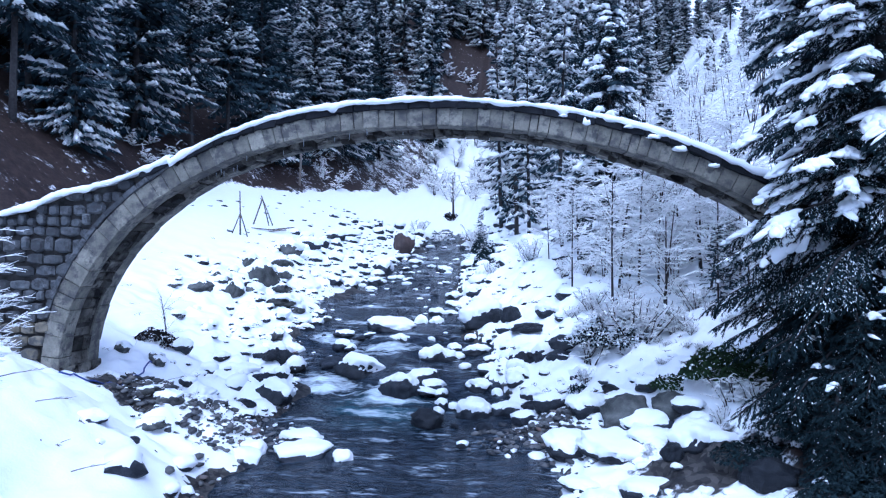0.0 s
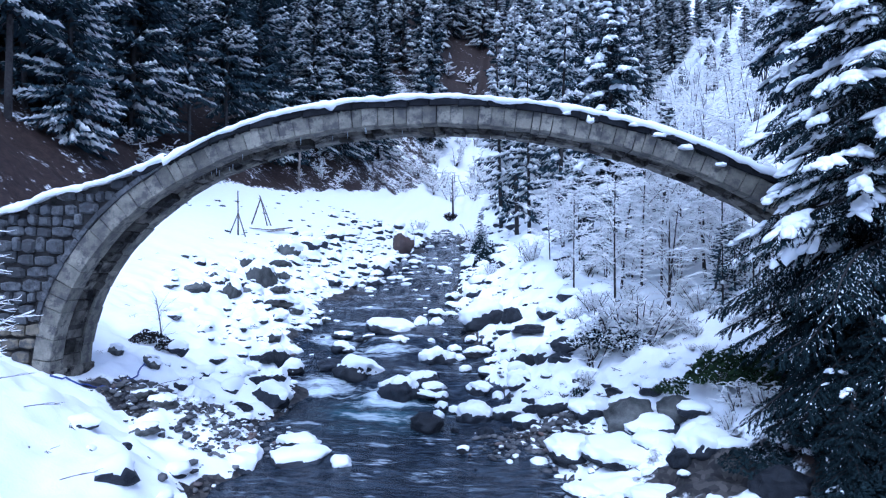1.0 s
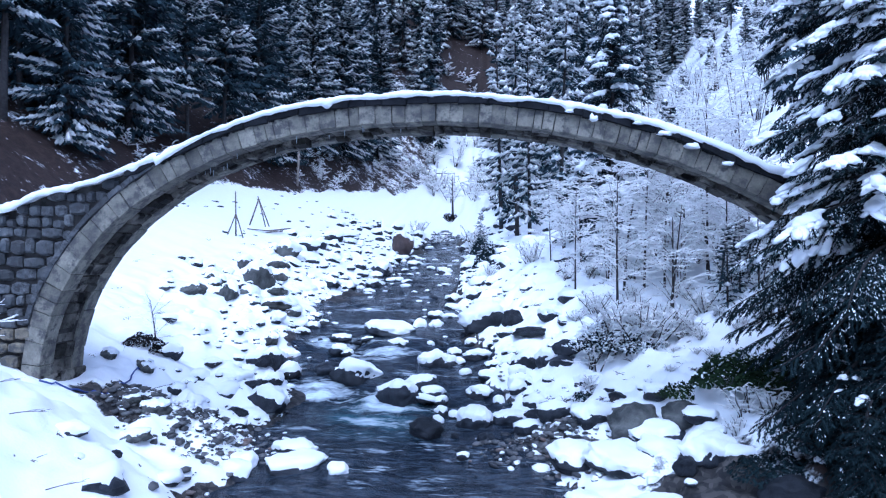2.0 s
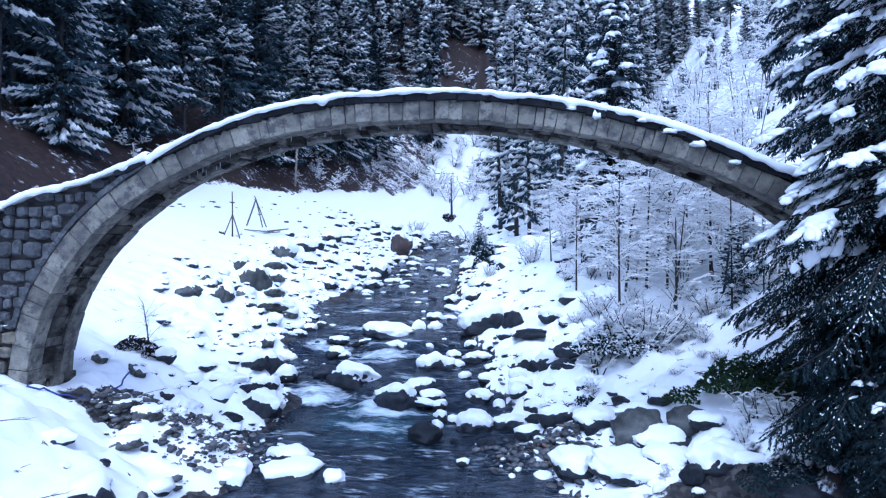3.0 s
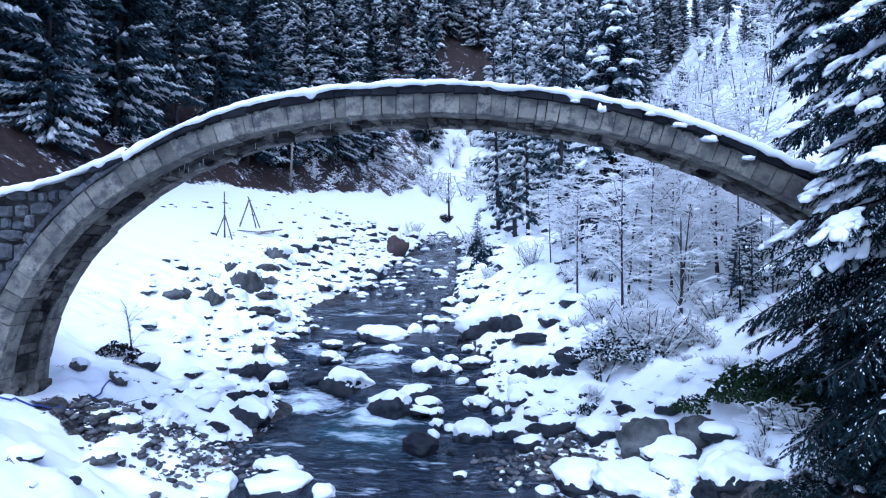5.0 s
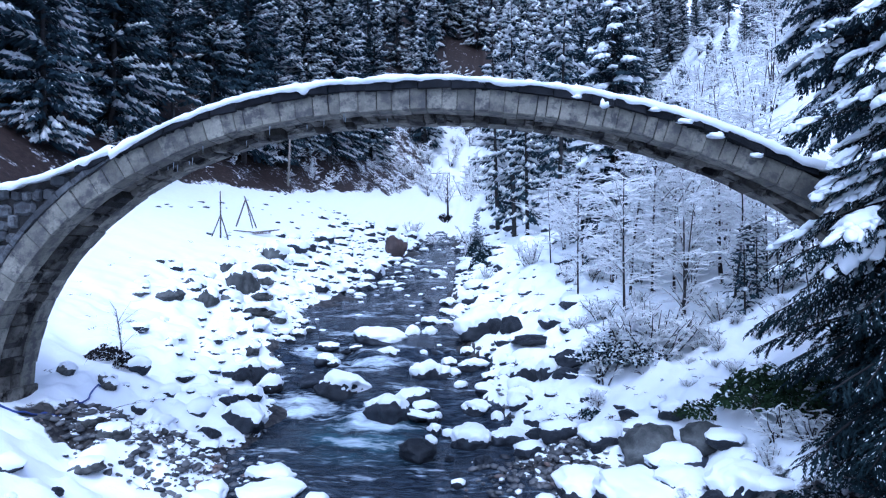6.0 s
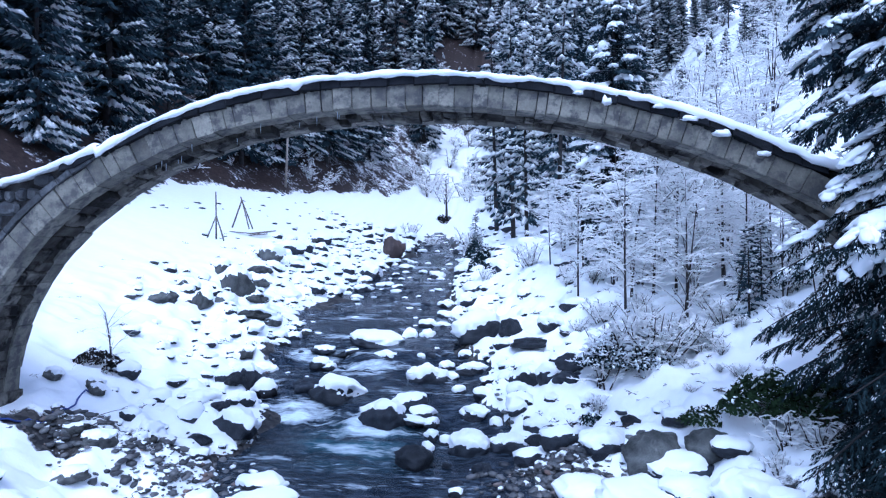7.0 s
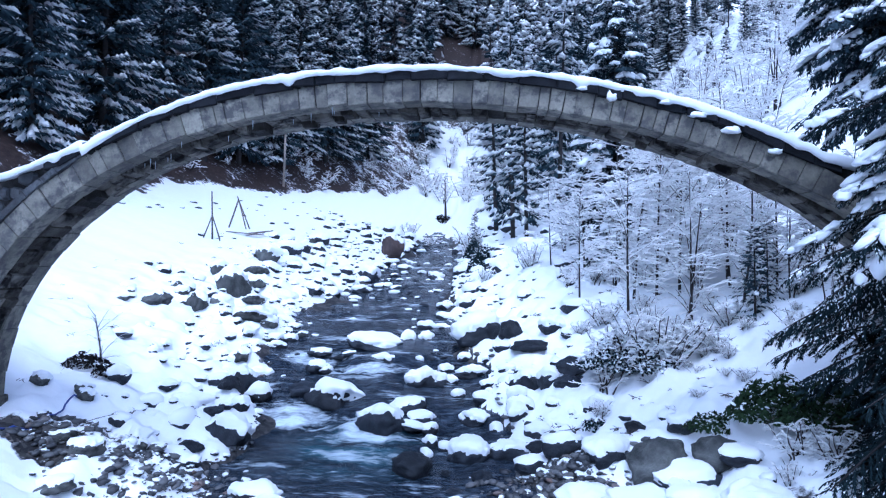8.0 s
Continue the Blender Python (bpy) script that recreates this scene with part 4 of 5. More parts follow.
def spruce_meshes(seed, height, radius, start, gap, per, sprays, spray_len, spray_w, snow, heavy=1.0):
    r = random.Random(seed)
    crown, white, stem = Soup(), Soup(), Soup()
    lean = Vector((r.uniform(-0.015, 0.015), r.uniform(-0.015, 0.015), 1))
    stem.tube([lean * (height * k / 8) for k in range(9)], [0.0095 * height * (1 - k / 8.4) + 0.01 for k in range(9)], 7)
    z = start * height
    while z < height * 0.985:
        f = (z - start * height) / (height * (1 - start))
        reach = radius * (1 - f) ** 0.85 * min(1.0, 0.72 + 2.2 * f)
        for k in range(per):
            if r.random() < 0.12:
                continue
            az = r.uniform(0, 2 * math.pi)
            L = reach * r.uniform(0.6, 1.12) + 0.15
            zb = z + r.uniform(-0.5, 0.5) * gap
            pitch = 0.5 * f - 0.12 + r.uniform(-0.15, 0.15)
            line = branch_line(r, lean * zb, az, L, pitch, 0.75 * (1 - f * 0.7), 0.55)
            if L > 1.9 and gap < 0.9:
                stem.tube([line[0], line[2], line[4]], [0.03 * L / 2, 0.018 * L / 2, 0.006], 3, False)
            load = snow + 0.9 * noise.noise((math.cos(az) * 0.7 + 9, math.sin(az) * 0.7 + seed * 3.7, zb * 0.23)) + r.uniform(-0.25, 0.25)
            n = max(5, int(sprays * (0.35 + 0.65 * L / radius)))
            for i in range(n):
                t = 0.14 + 0.86 * (i + r.random()) / n
                p, d = along(line, min(t, 0.999))
                w = r.choice((-1, 1)) * r.uniform(0.35, 1.1)
                dd = Vector((d.x * math.cos(w) - d.y * math.sin(w), d.x * math.sin(w) + d.y * math.cos(w), d.z - r.uniform(0.25, 1.0)))
                if t > 0.93:
                    dd = d + Vector((0, 0, -0.2))
                dd.normalize()
                sl = spray_len * r.uniform(0.6, 1.15) * (1.1 - 0.5 * t) * min(1.0, 0.5 + L / radius)
                blade(crown, p, dd, sl, spray_w * r.uniform(0.7, 1.2), r)
                if load > 0.5 and t > 0.3 and r.random() < min(0.9, load):
                    q = r.uniform(0.5, 1.3) * heavy * spray_w
                    white.chip(p + dd * sl * r.uniform(0.1, 0.4) + Vector((0, 0, 0.03)), dd + d * 0.6, sl * r.uniform(0.25, 0.5) + q * 0.5, q, q * r.uniform(0.8, 1.5))
                elif load > 0.1 and r.random() < 0.22:
                    white.chip(p + dd * sl * 0.3 + Vector((0, 0, 0.02)), dd, sl * r.uniform(0.2, 0.4), spray_w * 0.45, spray_w * 0.3)
        z += gap * (1.1 - 0.45 * f)
    return stem.mesh("trunk", M_FORESTBARK, True), crown.mesh("crown", M_HAZED), white.mesh("snow", M_TWIGSNOW, True)


def tree_thing(name, meshes, m, label, category, group):
    ob = tagged(new(name), label, category, group)
    ob.empty_display_size = 0.3
    ob.matrix_basis = m
    bit = None
    for part_name, me in zip(("trunk", "crown", "snow"), meshes):
        over = bit if part_name == "snow" else ob
        bit = piece(part_name, me, over)
        if part_name != "trunk":
            tagged(bit, kind="stuff")
    return ob


FOREST = [spruce_meshes(11 + k, 21 + 2 * k, 4.3 + 0.2 * k, (0.05, 0.3, 0.05, 0.08, 0.06)[k], 0.62, 10, 26, 1.0, 0.17, (0.36, 0.54, 0.48, 0.72, 0.3)[k], 1.2) for k in range(5)]
FAR_SPRUCE = [spruce_meshes(31 + k, 22 + 2 * k, 3.6 + 0.3 * k, 0.05, 0.75, 8, 16, 1.15, 0.2, (0.56, 0.68, 0.8)[k], 1.5) for k in range(3)]
FAR_SNOWY = [spruce_meshes(51 + k, 22 + 2 * k, 3.5, 0.05, 0.72, 7, 14, 1.0, 0.17, 0.78, 1.8) for k in range(2)]
SPARSE = [spruce_meshes(55 + k, 17 + k, 1.9, 0.1, 0.7, 5, 13, 0.7, 0.11, 0.72, 2.0) for k in range(2)]
SNOWY = [spruce_meshes(41 + k, 15 + k, 2.7, 0.06, 0.5, 7, 16, 0.75, 0.13, 0.72, 2.0) for k in range(3)]
SMALL_SPRUCE = [spruce_meshes(61 + k, 7, 1.4, 0.05, 0.45, 5, 8, 0.55, 0.1, 0.45, 1.4) for k in range(2)]


def plant_forest():
    """The dark spruce wood on the slope, the nearest trees as the eye meets them."""
    spots = []
    r = random.Random(8)

    def try_spot(x, y, gap):
        if all((x - a) ** 2 + (y - b) ** 2 > gap * gap for a, b in spots):
            spots.append((x, y))
            return True
        return False

    front = [(-28.6, 48.4), (-26.4, 38.2), (-27.6, 34.4), (-29.4, 38.0), (-31.5, 43.5), (-36, 41.5), (-26.0, 53.0), (-24.4, 56.5), (-23.2, 61), (-33.5, 48), (-30.2, 53), (-40, 44), (-21.5, 66), (-20.5, 71), (-18.6, 75), (-17.5, 80), (-15.6, 86), (-33, 37.5), (-29.8, 40.2), (-37, 36), (-34.5, 32)]
    for x, y in front:
        try_spot(x, y, 1.0)
    tries = 0
    while len(spots) < 90 and tries < 6000:
        tries += 1
        y = r.uniform(36, 150)
        toe = float(np.interp(y, TOE_Y, TOE_X))
        x = toe - 3.2 - r.uniform(0, 45) * r.random()
        if y > 92:
            x = r.uniform(-40, 24)
            if y - 98 - 1.4 * max(x - 4, 0) < 6:
                continue
            if abs(x + 0.034 * y) < 0.058 * y and y < 140:
                continue
        if x > 0.9 * y or x < -0.95 * y - 6:
            continue
        try_spot(x, y, 5.6 if y < 56 else 7.2)
    tries = 0
    while len(spots) < 118 and tries < 4000:
        tries += 1
        y = r.uniform(102, 165)
        x = r.uniform(-0.3, 0.16) * y
        if abs(x + 0.034 * y) < 0.058 * y and y < 140 or y - 98 - 1.4 * max(x - 4, 0) < 3:
            continue
        try_spot(x, y, 7.2)
    tries = 0
    while len(spots) < 142 and tries < 4000:
        tries += 1
        y = r.uniform(84, 150)
        try_spot(r.uniform(0.05, 0.235) * y, y, 6.2)
    for i, (x, y) in enumerate(spots):
        near = i < 21 or y < 52
        k = r.choice((0, 1, 2, 4)) if near and x < -0.36 * y else r.choice((2, 3)) if near else r.randrange(3)
        s = r.uniform(0.8, 1.1) if near else r.uniform(0.85, 1.25)
        m = pose(x, y, ground(x, y) - 0.3, r.uniform(-2, 2), r.uniform(-2, 2), r.uniform(0, 360)) @ Matrix.Diagonal((s * r.uniform(0.9, 1.15), s, s, 1))
        snowy = k in (1, 3) or not near
        white = not near and x > -0.02 * y
        tree_thing("spruce_tree", FAR_SNOWY[i % 2] if white else FOREST[k] if near else FAR_SPRUCE[k], m, "tall spruce with snow lying on its drooping boughs" if snowy else "tall dark green spruce with light snow on its boughs", "spruce", "spruces of the forest slope")


plant_forest()


def plant_right():
    """Snow-laden spruces behind the right bank and small ones up the clearing."""
    r = random.Random(21)
    for x, y, s in ((2.0, 49.2, 1.05), (2.75, 45.4, 0.85), (0.9, 57, 1.15), (4.6, 43.5, 1.0), (5.4, 52, 1.15), (8.6, 60, 1.1), (2.6, 68, 1.3), (6.8, 70, 1.35), (4.6, 80, 1.4), (9.6, 76, 1.3), (6.9, 56, 1.25)):
        k = r.randrange(3)
        m = pose(x, y, ground(x, y) - 0.2, r.uniform(-2, 2), r.uniform(-2, 2), r.uniform(0, 360)) @ Matrix.Diagonal((s, s, s, 1))
        tree_thing("spruce_tree", SPARSE[k % 2] if x < 5 and y < 58 else SNOWY[k], m, "tall spruce heavily laden with snow", "spruce", "snow-laden spruces behind the bridge")
    n = 0
    while n < 58:
        y = r.uniform(60, 150) if n < 40 else r.uniform(60, 105)
        x = r.uniform(0.25, 0.52) * y if n < 40 else r.uniform(0.36, 0.6) * y
        if y > 108 and x < 0.33 * y:
            continue
        s = r.uniform(0.4, 0.95)
        m = pose(x, y, ground(x, y) - 0.15, 0, 0, r.uniform(0, 360)) @ Matrix.Diagonal((s, s, s, 1))
        tree_thing("young_spruce", SMALL_SPRUCE[n % 2], m, "small spruce on the snowy clearing", "spruce", "young spruces on the clearing")
        n += 1
    for _ in range(20):
        y = r.uniform(120, 150)
        x = r.uniform(0.22, 0.36) * y
        s = r.uniform(0.35, 0.6)
        m = pose(x, y, ground(x, y) - 0.15, 0, 0, r.uniform(0, 360)) @ Matrix.Diagonal((s, s, s, 1))
        tree_thing("spruce_tree", FAR_SPRUCE[r.randrange(3)], m, "spruce with light snow at the top of the clearing", "spruce", "spruces above the clearing")
    for _ in range(9):
        y = r.uniform(126, 152)
        x, s = r.uniform(0.225, 0.285) * y, r.uniform(0.75, 1.0)
        m = pose(x, y, ground(x, y) - 0.15, 0, 0, r.uniform(0, 360)) @ Matrix.Diagonal((s, s, s, 1))
        tree_thing("spruce_tree", FAR_SPRUCE[r.randrange(2)], m, "tall dark spruce at the edge of the clearing", "spruce", "spruces above the clearing")
    # the six from (6.6, 34.5) on are added only to darken gaps behind the alders
    for x, y, s in ((7.6, 21.4, 0.38), (8.2, 22.0, 0.34), (9.4, 22.3, 0.36), (-0.35, 40.8, 0.34), (-0.7, 46.5, 0.3), (-0.8, 53.0, 0.42), (6.6, 34.5, 0.75), (8.3, 33.2, 0.7), (9.6, 35.5, 0.8), (7.4, 38.5, 0.85), (10.4, 39.0, 0.8), (4.6, 36.5, 0.7)):
        m = pose(x, y, ground(x, y) - 0.1, 0, 0, r.uniform(0, 360)) @ Matrix.Diagonal((s * 1.3, s * 1.3, s, 1))
        tree_thing("young_spruce", SMALL_SPRUCE[1], m, "young spruce with snow among bare bushes", "spruce", "young spruces by the bank")


plant_right()


def twig_meshes(seed, height, stems, limbs, spread_out, twigs, twiglets, snow_r, stem_r=0.035, first=0.2, splay=0.12, segs=4):
    """A bare broadleaf tree or bush with snow on every twig."""
    r = random.Random(seed)
    wood, white = Soup(), Soup()

    def snowy(line, rad):
        up = Vector((0, 0, rad * 0.8))
        white.tube([p + up for p in line], [rad * r.uniform(0.7, 1.2) for _ in line[:-1]] + [rad * 0.4], 3, False)

    for s in range(stems):
        az = r.uniform(0, 2 * math.pi)
        h = height * r.uniform(0.7, 1.08)
        lean = r.uniform(0.1, 1.0) * splay
        base = Vector((r.uniform(-0.15, 0.15), r.uniform(-0.15, 0.15), -0.1)) * (1 if stems > 1 else 0)
        line = [base]
        for k in range(7):
            az += r.uniform(-0.4, 0.4)
            line.append(line[-1] + Vector((math.cos(az) * lean, math.sin(az) * lean, 1)) * h / 7)
        wood.tube(line, [stem_r * (1 - k / 8.2) + 0.004 for k in range(8)], 5)
        for i in range(limbs):
            t = first + (0.98 - first) * (i + r.random()) / limbs
            p, d = along(line, min(t, 0.99))
            a = r.uniform(0, 2 * math.pi)
            L = h * spread_out * (1.0 - 0.6 * t) * r.uniform(0.45, 1.25)
            limb = branch_line(r, p, a, L, r.uniform(0.35, 1.25), r.uniform(0.0, 0.8), 0.15, segs)
            rad = stem_r * 0.38
            wood.tube(limb, [rad * (1 - 0.9 * k / segs) for k in range(segs + 1)], 3, False)
            snowy(limb, snow_r)
            for j in range(twigs):
                q, e = along(limb, 0.15 + 0.85 * (j + r.random()) / twigs * 0.98)
                b = math.atan2(e.y, e.x) + r.choice((-1, 1)) * r.uniform(0.4, 1.1)
                tl = L * r.uniform(0.22, 0.48)
                tw = branch_line(r, q, b, tl, r.uniform(-0.1, 0.6), 0.35, 0.0, 2)
                if segs > 2 and j % 2:
                    wood.tube(tw, [rad * 0.35, rad * 0.25, 0.002], 3, False)
                snowy(tw, snow_r * 0.8)
                for _ in range(twiglets):
                    q2, e2 = along(tw, r.uniform(0.2, 0.98))
                    b2 = b + r.uniform(-1.2, 1.2)
                    tl2 = tl * r.uniform(0.3, 0.6)
                    end = q2 + Vector((math.cos(b2), math.sin(b2), r.uniform(-0.2, 0.5))) * tl2
                    white.tube([q2, end], [snow_r * 0.7, snow_r * 0.4], 3, False)
    return wood.mesh("wood", M_DARKTWIG), white.mesh("snow", M_TWIGSNOW)


def bare_thing(name, meshes, x, y, s, turn, label, category, group, sx=1.0):
    ob = tagged(new(name), label, category, group)
    ob.empty_display_size = 0.2
    ob.matrix_basis = pose(x, y, ground(x, y) - 0.05, 0, 0, turn) @ Matrix.Diagonal((s * sx, s * sx, s, 1))
    bit = None
    for part_name, me in zip(("wood", "snow"), meshes):
        over = bit if part_name == "snow" else ob
        bit = tagged(piece(part_name, me, over), kind="stuff")
    return ob


ALDER = [twig_meshes(71 + k, 5.8, 1 + k % 2, 19 - 6 * (k % 2), 0.46, 7, 5, 0.029, 0.046, 0.1, 0.3) for k in range(5)]
COPSE = [twig_meshes(81 + k, 4.2, 4, 7, 0.42, 5, 4, 0.03, 0.032, 0.1, 0.35) for k in range(3)]
BUSH = [twig_meshes(91 + k, 1.0, 12, 6, 0.5, 4, 3, 0.02, 0.014, 0.1, 0.9) for k in range(3)]
FAR_BUSH = [twig_meshes(96 + k, 2.6, 5, 5, 0.5, 3, 0, 0.075, 0.03, 0.15, 0.5, 2) for k in range(3)]


def plant_alders():
    r = random.Random(33)
    for x, y, s in ((3.5, 26.6, 0.85), (5.2, 25.5, 1.1), (4.6, 23.6, 0.95), (5.9, 25.2, 1.05), (6.6, 25.0, 1.1), (7.3, 24.9, 1.0), (8.1, 24.5, 1.05), (6.2, 22.8, 0.9),
                    (7.0, 28.0, 1.1), (5.4, 28.8, 1.05), (8.6, 27.5, 1.1), (4.2, 30, 0.9), (9.3, 25.6, 1.0), (7.8, 22.7, 0.95), (6.8, 31, 1.1), (9.8, 30, 1.1), (3.0, 32, 0.7), (8.9, 23.0, 0.85)):
        bare_thing("alder_tree", ALDER[r.randrange(5)], x, y, s * r.uniform(0.95, 1.05), r.uniform(0, 360), "slender bare alder with every twig lined in snow", "alder", "bare alders on the bank")
    for x, y, s in ((6.9, 24.2, 0.75), (8.0, 25.8, 0.9), (9.0, 26.8, 0.9), (5.0, 27.3, 0.7), (7.6, 29.2, 1.0), (10.2, 27.0, 1.0), (8.8, 21.8, 0.7), (10.4, 23.5, 0.9), (11, 29, 1.1), (3.9, 35, 0.9), (6.2, 36, 1.2), (8.5, 34, 1.2), (10.5, 36, 1.3), (7.2, 40, 1.3), (12.5, 33, 1.3), (9.5, 41, 1.4), (12.5, 42, 1.5), (5.2, 45, 1.3), (15, 46, 1.5), (11, 50, 1.6), (8, 48, 1.4), (8.6, 19.3, 0.7), (9.6, 20.6, 0.8), (10.2, 22.2, 0.9), (9.4, 18.6, 0.6)):
        bare_thing("alder_bush", COPSE[r.randrange(3)], x, y, s, r.uniform(0, 360), "bare many-stemmed alder bush covered in snow", "bush", "bare bushes on the bank")
    for x, y, s, sx in ((4.2, 20.4, 1.5, 1.1), (3.5, 20.9, 1.4, 1.1), (5.1, 20.6, 1.2, 1.2), (4.0, 20.8, 1.45, 1.15), (3.3, 20.2, 1.05, 1.3), (4.8, 20.1, 1.0, 1.3), (2.9, 19.2, 0.5, 1.2), (5.6, 14.7, 0.75, 1.3), (5.9, 14.1, 0.6, 1.4), (5.2, 14.2, 0.45, 1.3),  (-1.0, 50, 2.2, 0.9), (0.0, 36, 0.9, 1.0),
                        (5.9, 21.2, 0.8, 1.2), (4.6, 21.6, 0.8, 1.2), (7.0, 21.8, 0.9, 1.2), (8.0, 19.4, 0.8, 1.2), (6.6, 23.6, 0.8, 1.3), (5.2, 24.2, 0.7, 1.3), (-7.2, 62, 1.5, 1.0), (-5.0, 60, 1.3, 1.0), (2.2, 34, 1.2, 1.1), (3.4, 29, 0.9, 1.2), (4.0, 24.5, 0.8, 1.4), (5.8, 26.4, 1.0, 1.4), (7.4, 26.0, 1.1, 1.4), (8.4, 23.4, 1.0, 1.3), (6.2, 20.4, 0.6, 1.3), (4.9, 22.6, 0.8, 1.4), (3.2, 24.4, 0.6, 1.3), (9.0, 24.4, 1.2, 1.3), (6.6, 28.6, 1.2, 1.4), (4.4, 28.2, 1.0, 1.4)):
        bare_thing("snowy_bush", BUSH[r.randrange(3)], x, y, s, r.uniform(0, 360), "low twiggy bush bowed under snow", "bush", "snow-covered bushes", sx)
    for _ in range(34):
        y = r.uniform(16.6, 23.5)
        x = 4.2 + (y - 16.6) * 0.1 + r.uniform(0, 4.6)
        bare_thing("snowy_bush", BUSH[r.randrange(3)], x, y, r.uniform(0.16, 0.42), r.uniform(0, 360), "little twiggy shrub pressed down by snow", "bush", "little shrubs on the bank", 1.5)
    n = 0
    while n < 120:
        y = r.uniform(45, 130)
        x = r.uniform(0.16, 0.6) * y if n % 3 else r.uniform(-0.1, 0.1) * y
        if n % 3 == 0 and y < 80:
            continue
        n += 1
        bare_thing("snowy_bush", COPSE[r.randrange(3)] if y < 80 else FAR_BUSH[r.randrange(3)], x, y, r.uniform(0.8, 1.5), r.uniform(0, 360), "bare bush white with snow on the hillside", "bush", "snowy bushes up the valley", 1.5)
    n = 0
    while n < 54:
        y = r.uniform(42, 105) if n < 35 else r.uniform(64, 96)
        toe = float(np.interp(y, TOE_Y, TOE_X))
        x = toe - r.uniform(-0.6, 6)
        n += 1
        bare_thing("slope_bush", FAR_BUSH[r.randrange(3)], x, y, r.uniform(0.3, 0.75), r.uniform(0, 360), "scrubby bush with dry twigs and snow on brown earth", "bush", "scrub on the forest slope", 1.4)
    bare_thing("thin_tree", twig_meshes(221, 7.4, 1, 16, 0.34, 5, 3, 0.035, 0.17, 0.34, 0.1), -4.75, 78, 1.0, 40, "thin bare tree standing in the snowy valley", "tree", "")
    for _ in range(30):
        y = r.uniform(86, 118)
        bare_thing("snowy_bush", FAR_BUSH[r.randrange(3)], r.uniform(-0.1, 0.03) * y, y, r.uniform(0.6, 1.3), r.uniform(0, 360), "bare bush white with snow on the hillside", "bush", "snowy bushes up the valley", 1.4)
    bare_thing("sapling", twig_meshes(214, 1.9, 1, 14, 0.85, 5, 3, 0.006, 0.03, 0.2, 0.45), -10.15, 19.5, 1.0, 10, "small bare sapling beside a dark brush heap", "sapling", "")


plant_alders()


# ---- the large spruce beside the bridge ----
def fine_spruce(seed, height, radius, start, gap, per, snow, low_snow, step=0.15, spray=0.17, ball=None, wide=0.016, top=99.0, power=0.8, pad=1.0, fleck=(0.3, 0.12), needles=None, node=0.075, fan=(-1, 1, -0.4, 0.4)):
    """A spruce close to the eye: drooping boughs, side twigs and sprays of needles, with clumps of snow."""
    r = random.Random(seed)
    stem, crown, white = Soup(), Soup(), Soup()
    stem.tube([Vector((0.01 * k * math.sin(k), 0.01 * k, height * k / 10)) for k in range(11)], [0.2 * (1 - k / 10.5) + 0.01 for k in range(11)], 9)
    z = start * height
    while z < height * 0.97:
        f = (z - start * height) / (height * (1 - start))
        dense = z < top
        for _ in range(per + (per // 4 if z < 4.5 else 0) if dense else per // 2):
            L = radius * (1 - f) ** power * min(1.0, 0.66 + 0.11 * z) * r.uniform(0.6, 1.1) + 0.2
            az = r.uniform(0, 2 * math.pi)
            base = Vector((0, 0, z + r.uniform(-0.5, 0.5) * gap))
            line = branch_line(r, base, az, L, 0.12 + 0.4 * f + r.uniform(-0.2, 0.15), 1.25, 0.5, 8)
            stem.tube(line, [0.03 * L / 2.5 * (1 - k / 9) + 0.004 for k in range(9)], 4, False)
            loaded = r.random() < (snow if base.z > low_snow else 0.03)
            clumps = [r.uniform(0.45, 1.0) for _ in range(r.randint(1, 3))] if loaded else []
            frost = fleck[0 if base.z > low_snow else 1] * max(0.0, 1.0 + 2.0 * noise.noise((base.z * 0.9, az * 2, seed)))
            t = 0.12
            while t < 1.0:
                p, d = along(line, min(t, 0.999))
                near = max([math.exp(-((t - c) / 0.15) ** 2) for c in clumps] + [0.0])
                for sgn in (-1, 1):
                    w = sgn * r.uniform(0.6, 1.1)
                    sd = Vector((d.x * math.cos(w) - d.y * math.sin(w), d.x * math.sin(w) + d.y * math.cos(w), d.z * 0.6 - r.uniform(0.05, 0.5))).normalized()
                    sl = (0.2 + 0.2 * L * (1 - t) ** 0.6 * min(1.0, 3 * t)) * r.uniform(0.65, 1.25)
                    k = max(2, int(sl / (node if dense else 0.14)))
                    for i in range(k):
                        q = p + sd * sl * (i + 0.4) / k + Vector((0, 0, -0.2 * sl * (i / k) ** 2))
                        for s2 in fan:
                            u = s2 * r.uniform(0.4, 1.0)
                            nd = Vector((sd.x * math.cos(u) - sd.y * math.sin(u), sd.x * math.sin(u) + sd.y * math.cos(u), sd.z - r.uniform(0.0, 0.9))).normalized()
                            sl2 = spray * r.uniform(0.55, 1.1)
                            sprig(crown, q, nd, sl2, wide, r)
                            if r.random() < frost:
                                sprig(white, q + nd * sl2 * 0.3 + Vector((0, 0, 0.012)), nd, sl2 * r.uniform(0.4, 0.7), wide * 0.9, r)
                    if near > 0.15 and r.random() < near * 1.1:
                        c = p + sd * sl * r.uniform(0.15, 0.6)
                        pillow(white, c + Vector((0, 0, 0.03)), sd, (sl * r.uniform(0.25, 0.4) + 0.04) * pad, pad * r.uniform(0.05, 0.11) * (0.6 + 0.6 * near), pad * r.uniform(0.04, 0.085) * (0.5 + 0.7 * near), r, ball)
                if near > 0.3 and r.random() < near * 0.8:
                    pillow(white, p + Vector((0, 0, 0.05)), d, pad * r.uniform(0.1, 0.22), pad * r.uniform(0.1, 0.2) * near, pad * r.uniform(0.05, 0.11) * near, r, ball)
